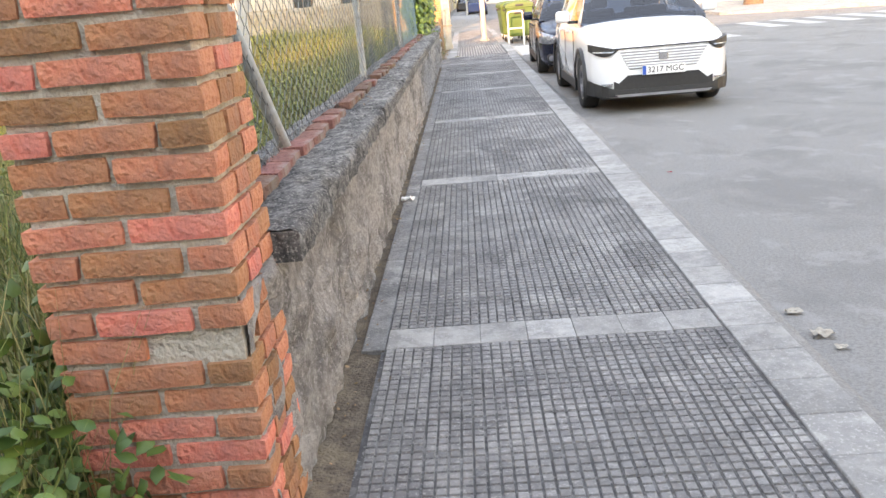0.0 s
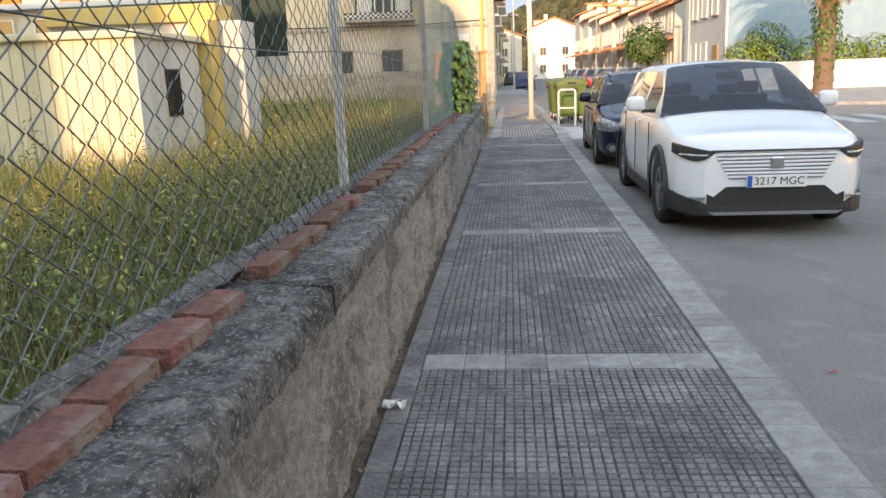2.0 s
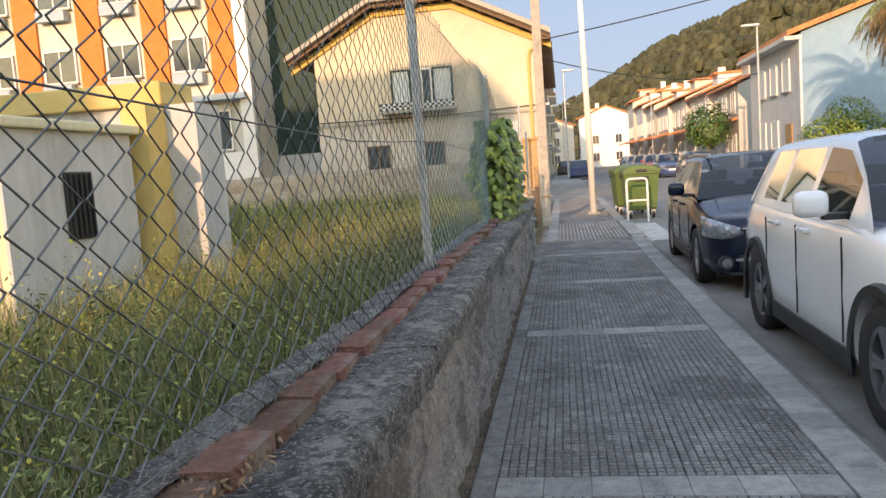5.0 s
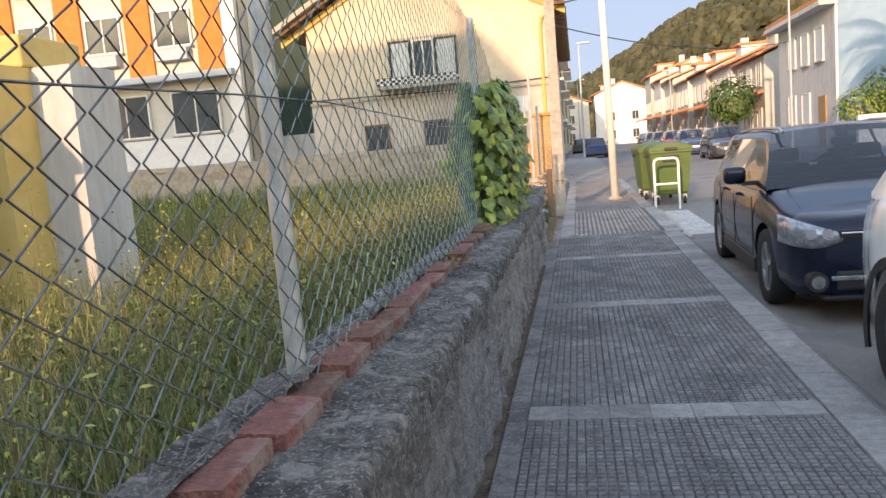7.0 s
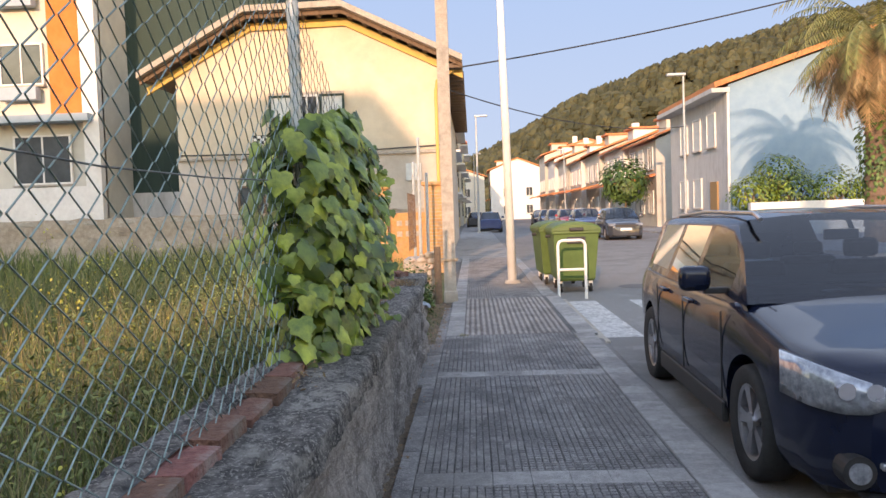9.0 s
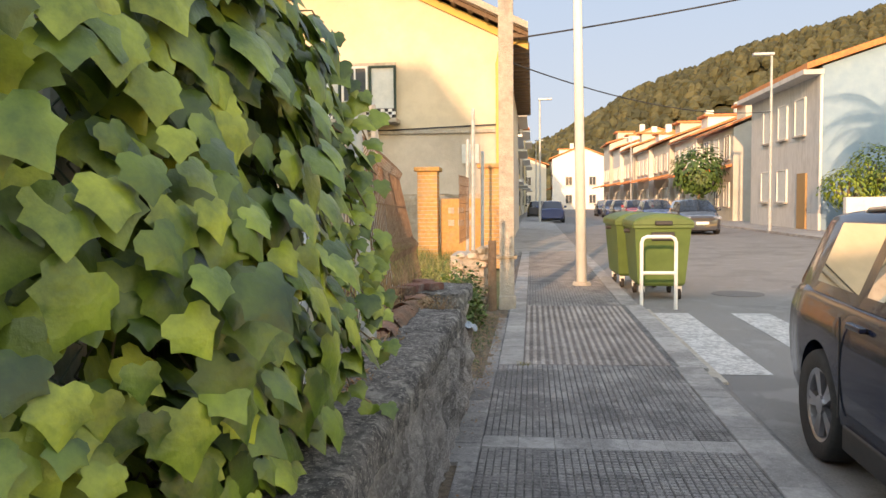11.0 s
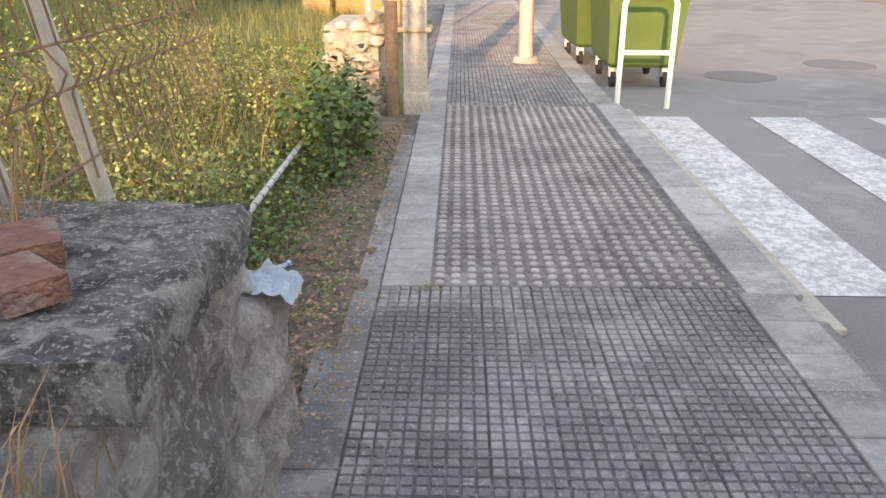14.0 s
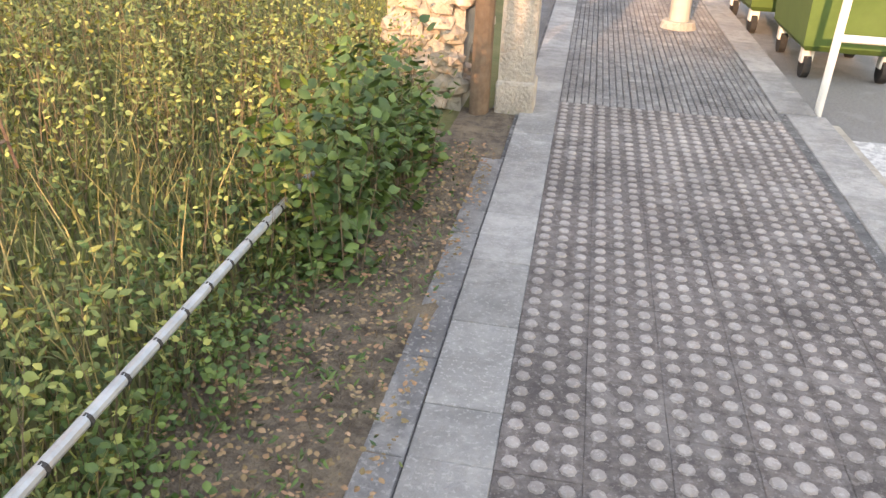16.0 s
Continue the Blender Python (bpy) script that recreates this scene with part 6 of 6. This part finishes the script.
litter = thing("paper_litter", -0.5, 5.55, 0.0, "small crumpled white paper on the soil strip", "litter")
part("paper", sheet(lambda u, v: (-0.05 + 0.1 * u, -0.03 + 0.07 * v, 0.02 + 0.03 * noise.noise((u * 4, v * 4, 6))), 6, 6), M["white"], litter)

bottle = thing("plastic_bottle", -0.87, 19.47, 0.06, "crushed clear blue plastic bottle lying in the weeds", "bottle", "", -30)
rows_b = []
for yy_, rr_ in ((-0.13, 0.002), (-0.128, 0.03), (-0.05, 0.034), (-0.02, 0.028), (0.02, 0.034), (0.07, 0.033), (0.11, 0.014), (0.135, 0.013)):
    rows_b.append([(rr_ * math.cos(a_ * math.tau / 12), yy_, 0.03 + rr_ * (0.75 + 0.1 * math.sin(yy_ * 60)) * math.sin(a_ * math.tau / 12)) for a_ in range(13)])
bm, g = loft(rows_b)
bmesh.ops.remove_doubles(bm, verts=bm.verts, dist=0.0005)
part("flask", bm, M["bottle"], bottle, smooth=True)
part("cap", tube((0, 0.132, 0.03), (0, 0.15, 0.03), 0.016, seg=12), M["bottle"], bottle)
blades("straw_clump", M["straw"], 70, (-0.27, -0.17, 19.53, 19.63), 0.07, 1.3, 0.002, "small dry straw clump on the paving", 47, 1.0, lambda x, y: 0.01)
sr = random.Random(17)
for k in range(26):
    y = sr.uniform(16.92, 17.56) if k < 15 else sr.uniform(18.15, 18.6)
    zz_ = sr.uniform(0.56, 0.66) if k < 15 else sr.uniform(0.40, 0.50)
    bm = bmesh.new()
    bmesh.ops.create_icosphere(bm, subdivisions=2, radius=sr.uniform(0.04, 0.10))
    sd_ = sr.uniform(0, 90)
    for v in bm.verts:
        v.co *= 1 + 0.55 * noise.noise((v.co.x * 11 + sd_, v.co.y * 11, v.co.z * 11))
        v.co.z *= 0.7
    ob = part("rubble_stone", bm, M["plaster"], low_wall)
    ob.location = (sr.uniform(-0.9, -0.62), y, zz_)

# palm and hedge across the road
palm = thing("palm_tree", 12.6, 36.0, 0, "tall date palm with drooping dry fronds and an ivy trunk", "palm tree")
bm = None
for k in range(13):
    bm = tube((0, 0, k * 0.48), (0, 0, k * 0.48 + 0.5), 0.42 - 0.008 * k, 0.36 - 0.008 * k, 14, bm)
part("trunk", bm, M["timber"], palm)
def frond_set(name, material, n, seed, droop, length, el0, el1):
    r = random.Random(seed)
    vs, fs = [], []
    for k in range(n):
        az, el = r.uniform(0, math.tau), radians(r.uniform(el0, el1))
        L = length * r.uniform(0.75, 1.1)
        p = Vector((0.25 * math.cos(az), 0.25 * math.sin(az), 6.3 + r.uniform(-0.5, 0.4)))
        side = Vector((-math.sin(az), math.cos(az), 0))
        N = 16
        for s in range(N):
            d = Vector((math.cos(az) * math.cos(el), math.sin(az) * math.cos(el), math.sin(el)))
            q = p + d * L / N
            up = side.cross(d)
            for sg in (-1, 1):
                ll = 0.5 * math.sin(math.pi * min(1, (s + 1.5) / (N + 1))) + 0.1
                tip = p + d * 0.18 + side * sg * ll * 0.75 - Vector((0, 0, ll * 0.55)) + up * r.uniform(-0.05, 0.08)
                o = len(vs)
                vs += [p, p + d * 0.05, tip]
                fs.append((o, o + 1, o + 2))
                tip2 = tip + d * 0.1 + Vector((0, 0, r.uniform(-0.1, 0.05)))
                vs += [p + d * 0.08, p + d * 0.13, tip2]
                fs.append((o + 3, o + 4, o + 5))
            o = len(vs)
            vs += [p - side * 0.02, p + side * 0.02, q + side * 0.015, q - side * 0.015]
            fs.append((o, o + 1, o + 2, o + 3))
            p = q
            el -= droop / N
    return tagged(raw(name, vs, fs, material, palm), kind="stuff")
frond_set("green_fronds", M["frond"], 60, 1, 1.9, 3.2, -5, 75)
frond_set("dry_fronds", M["frond_dry"], 150, 2, 1.0, 2.6, -70, 0)
def crown(name, x, y, z, sx, sy, sz, n, size, label, cat, material, trunk=0.0, seed=1):
    t = thing(name, x, y, 0, label, cat)
    r = random.Random(seed)
    pl = []
    for k in range(n):
        d = Vector((r.gauss(0, 1), r.gauss(0, 1), r.gauss(0, 1))).normalized()
        q = (0.72 + 0.28 * r.random()) * (1 + 0.28 * noise.noise((d.x * 2 + seed, d.y * 2, d.z * 2)))
        pl.append(((d.x * sx * q, d.y * sy * q, z + d.z * sz * q), (d.x, d.y, d.z + 0.4), size * r.uniform(0.7, 1.3)))
    leaves("foliage", M[material], pl, "oval", t, "", "", r)
    part("trunk", tube((0, 0, -0.1), (0, 0, z), 0.09, 0.05, 8), M["stem"], t)
    for k in range(5):
        an = k * 1.3
        part("limb", tube((0, 0, z * 0.6), (sx * 0.6 * math.cos(an), sy * 0.6 * math.sin(an), z + sz * 0.2), 0.04, 0.015, 6), M["stem"], t)
    return t
for k in range(9):
    crown("hedge_shrub", 11.9 + k * 1.7, 44.9, 1.75, 1.2, 0.8, 0.85 + 0.12 * (k % 3), 1000, 0.13, "clipped green hedge shrub behind the white wall", "hedge", "leaf", seed=k + 3)
crown("hedge_shrub", 13.2, 45.6, 2.5, 1.2, 0.9, 0.95, 900, 0.13, "rounded green shrub behind the white wall", "shrub", "leaf", seed=30)
crown("hedge_shrub", 12.6, 36.0, 2.6, 0.6, 0.6, 2.2, 1000, 0.14, "ivy growing up the palm trunk", "ivy", "leaf_dark", seed=31)
crown("street_tree", 9.8, 62, 3.0, 1.6, 1.6, 1.5, 1500, 0.25, "small round street tree across the road", "tree", "leaf_dark", seed=33)

# ---- paving pieces ----
def grid_tile(nx=5, s=0.1985):
    vs, fs = [], []
    h = s / 2
    def quadbox(x0, x1, y0, y1, z0, z1, b):
        o = len(vs)
        vs.extend([(x0, y0, z0), (x1, y0, z0), (x1, y1, z0), (x0, y1, z0), (x0 + b, y0 + b, z1), (x1 - b, y0 + b, z1), (x1 - b, y1 - b, z1), (x0 + b, y1 - b, z1)])
        fs.extend([(o + 4, o + 5, o + 6, o + 7), (o, o + 1, o + 5, o + 4), (o + 1, o + 2, o + 6, o + 5), (o + 2, o + 3, o + 7, o + 6), (o + 3, o, o + 4, o + 7)])
    quadbox(-h, h, -h, h, -0.014, -0.007, 0.0)
    c = s / nx
    for i in range(nx):
        for j in range(nx):
            quadbox(-h + c * i + 0.0035, -h + c * (i + 1) - 0.0035, -h + c * j + 0.0035, -h + c * (j + 1) - 0.0035, -0.006, 0.0, 0.002)
    return vs, fs
def plain_tile(lx, ly, b=0.004):
    x, y = lx / 2, ly / 2
    vs = [(-x, -y, -0.03), (x, -y, -0.03), (x, y, -0.03), (-x, y, -0.03), (-x, -y, -b), (x, -y, -b), (x, y, -b), (-x, y, -b), (-x + b, -y + b, 0), (x - b, -y + b, 0), (x - b, y - b, 0), (-x + b, y - b, 0)]
    fs = [(8, 9, 10, 11)]
    for a in (0, 4):
        for k in range(4):
            fs.append((a + k, a + (k + 1) % 4, a + 4 + (k + 1) % 4, a + 4 + k))
    return vs, fs
def nub_tile(s=0.1995, n=3):
    vs, fs = plain_tile(s, s, 0.0015)
    c = s / n
    for i in range(n):
        for j in range(n):
            cx, cy = -s / 2 + c * (i + 0.5), -s / 2 + c * (j + 0.5)
            o = len(vs)
            for r, z in ((0.0205, 0.0), (0.0175, 0.005), (0.012, 0.0065)):
                for k in range(8):
                    vs.append((cx + r * math.cos(k * math.tau / 8), cy + r * math.sin(k * math.tau / 8), z))
            for k in range(8):
                fs.append((o + k, o + (k + 1) % 8, o + 8 + (k + 1) % 8, o + 8 + k))
                fs.append((o + 8 + k, o + 8 + (k + 1) % 8, o + 16 + (k + 1) % 8, o + 16 + k))
            fs.append(tuple(range(o + 16, o + 24)))
    return vs, fs
def mesh_of(name, vf, material, under=None, low=0):
    """A shared piece mesh; its first faces may take a second material: dirt in the grid grooves, a darker base below
    the nubs.
    """
    me = bpy.data.meshes.new(name)
    me.from_pydata(vf[0], [], vf[1])
    me.materials.append(material)
    if under:
        me.materials.append(under)
        for k in range(low):
            me.polygons[k].material_index = 1
    return me
BANDS = (0.0, 3.1, 6.15, 9.3, 12.35, 14.85, 17.42)
GRID_ME, NUB_ME = mesh_of("paving_tile", grid_tile(), M["paving"], M["mortar"], 5), mesh_of("tactile_tile", nub_tile(), M["nub"], M["nub_base"], 9)
SLAB_ME, KERB_ME = mesh_of("paving_slab", plain_tile(0.1985, 0.1985, 0.002), M["slab"]), mesh_of("kerb_stone", plain_tile(0.215, 0.2375, 0.004), M["slab"])
tr = random.Random(6)
def lay(me, name, x, y, dz=0.0):
    ob = new(name, me)
    ob.parent = bed
    ob.location = (x, y, dz + tr.uniform(-0.0015, 0.0015))
    ob.rotation_euler = (tr.uniform(-0.004, 0.004), tr.uniform(-0.004, 0.004), tr.uniform(-0.004, 0.004))
joined_v, joined_f = [], []
gv, gf = grid_tile()
count = 0
for i in range(-20, 170):
    y = 0.1 + i * 0.2
    band = any(abs(y - b) < 0.1 for b in BANDS)
    for c in range(7):
        x = -0.33 + 0.2 * c
        if 19.6 < y < 23.2 and x > -0.3:
            lay(NUB_ME, "tactile_tile", x, y)
        elif y > 19.6 and x < -0.3:
            lay(SLAB_ME, "paving_slab", x, y)
        elif band:
            lay(SLAB_ME, "paving_slab", x, y)
        elif (2.0 < y < 7.0 or 15.2 < y < 19.7) and count < 300:
            lay(GRID_ME, "paving_tile", x, y)
            count += 1
        else:
            o = len(joined_v)
            dz = tr.uniform(-0.0015, 0.0015)
            joined_v += [(a + x, b + y, d + dz) for a, b, d in gv]
            joined_f += [tuple(o + q for q in f) for f in gf]
rest = tagged(raw("paving_tiles", joined_v, joined_f, M["paving_all"], bed), kind="stuff")
rest.data.materials.append(M["mortar"])
rest.data.polygons.foreach_set("material_index", [1 if k % len(gf) < 5 else 0 for k in range(len(joined_f))])
for i in range(-16, 142):
    y = i * 0.24
    if y < 19.65:
        lay(KERB_ME, "kerb_stone", 1.09, y)
    elif y < 23.4:
        lay(KERB_ME, "kerb_stone", 1.135, y, -0.006)
    else:
        lay(KERB_ME, "kerb_stone", 1.09, y)
EDGE = [mesh_of("edge_slab", plain_tile(0.1, 0.398, 0.003), M["paving"]), mesh_of("edge_slab", plain_tile(0.17, 0.318, 0.003), M["paving"])]
for i in range(-3, 56):
    if tr.random() < 0.97 and not 1.2 < i * 0.4 < 2.9:
        lay(EDGE[0], "edge_slab", -0.485, i * 0.4, -0.003)
for i in range(6):
    lay(EDGE[1], "edge_slab", -0.52, 17.3 + i * 0.32, 0.001)

# litter by the kerb
def scrap(x, y, size, material, label, seed):
    t = thing("litter", x, y, ROAD, label, "litter", "litter on the road")
    part("scrap", sheet(lambda u, v: (size * (u - 0.5), size * (v - 0.5) * 0.7, 0.008 + size * 0.25 * (0.5 + noise.noise((u * 3 + seed, v * 3, seed)))), 7, 7), M[material], t)
scrap(1.38, 3.3, 0.07, "cement", "crumpled white paper scrap beside the kerb", 1)
scrap(1.40, 3.05, 0.09, "cement", "crumpled white paper scrap beside the kerb", 4)
scrap(1.42, 2.92, 0.05, "cement", "crumpled white paper scrap beside the kerb", 7)
scrap(1.55, 6.18, 0.035, "car_red", "small red scrap on the asphalt", 9)
scrap(1.26, 18.85, 0.05, "white", "small white scrap at the kerb", 12)
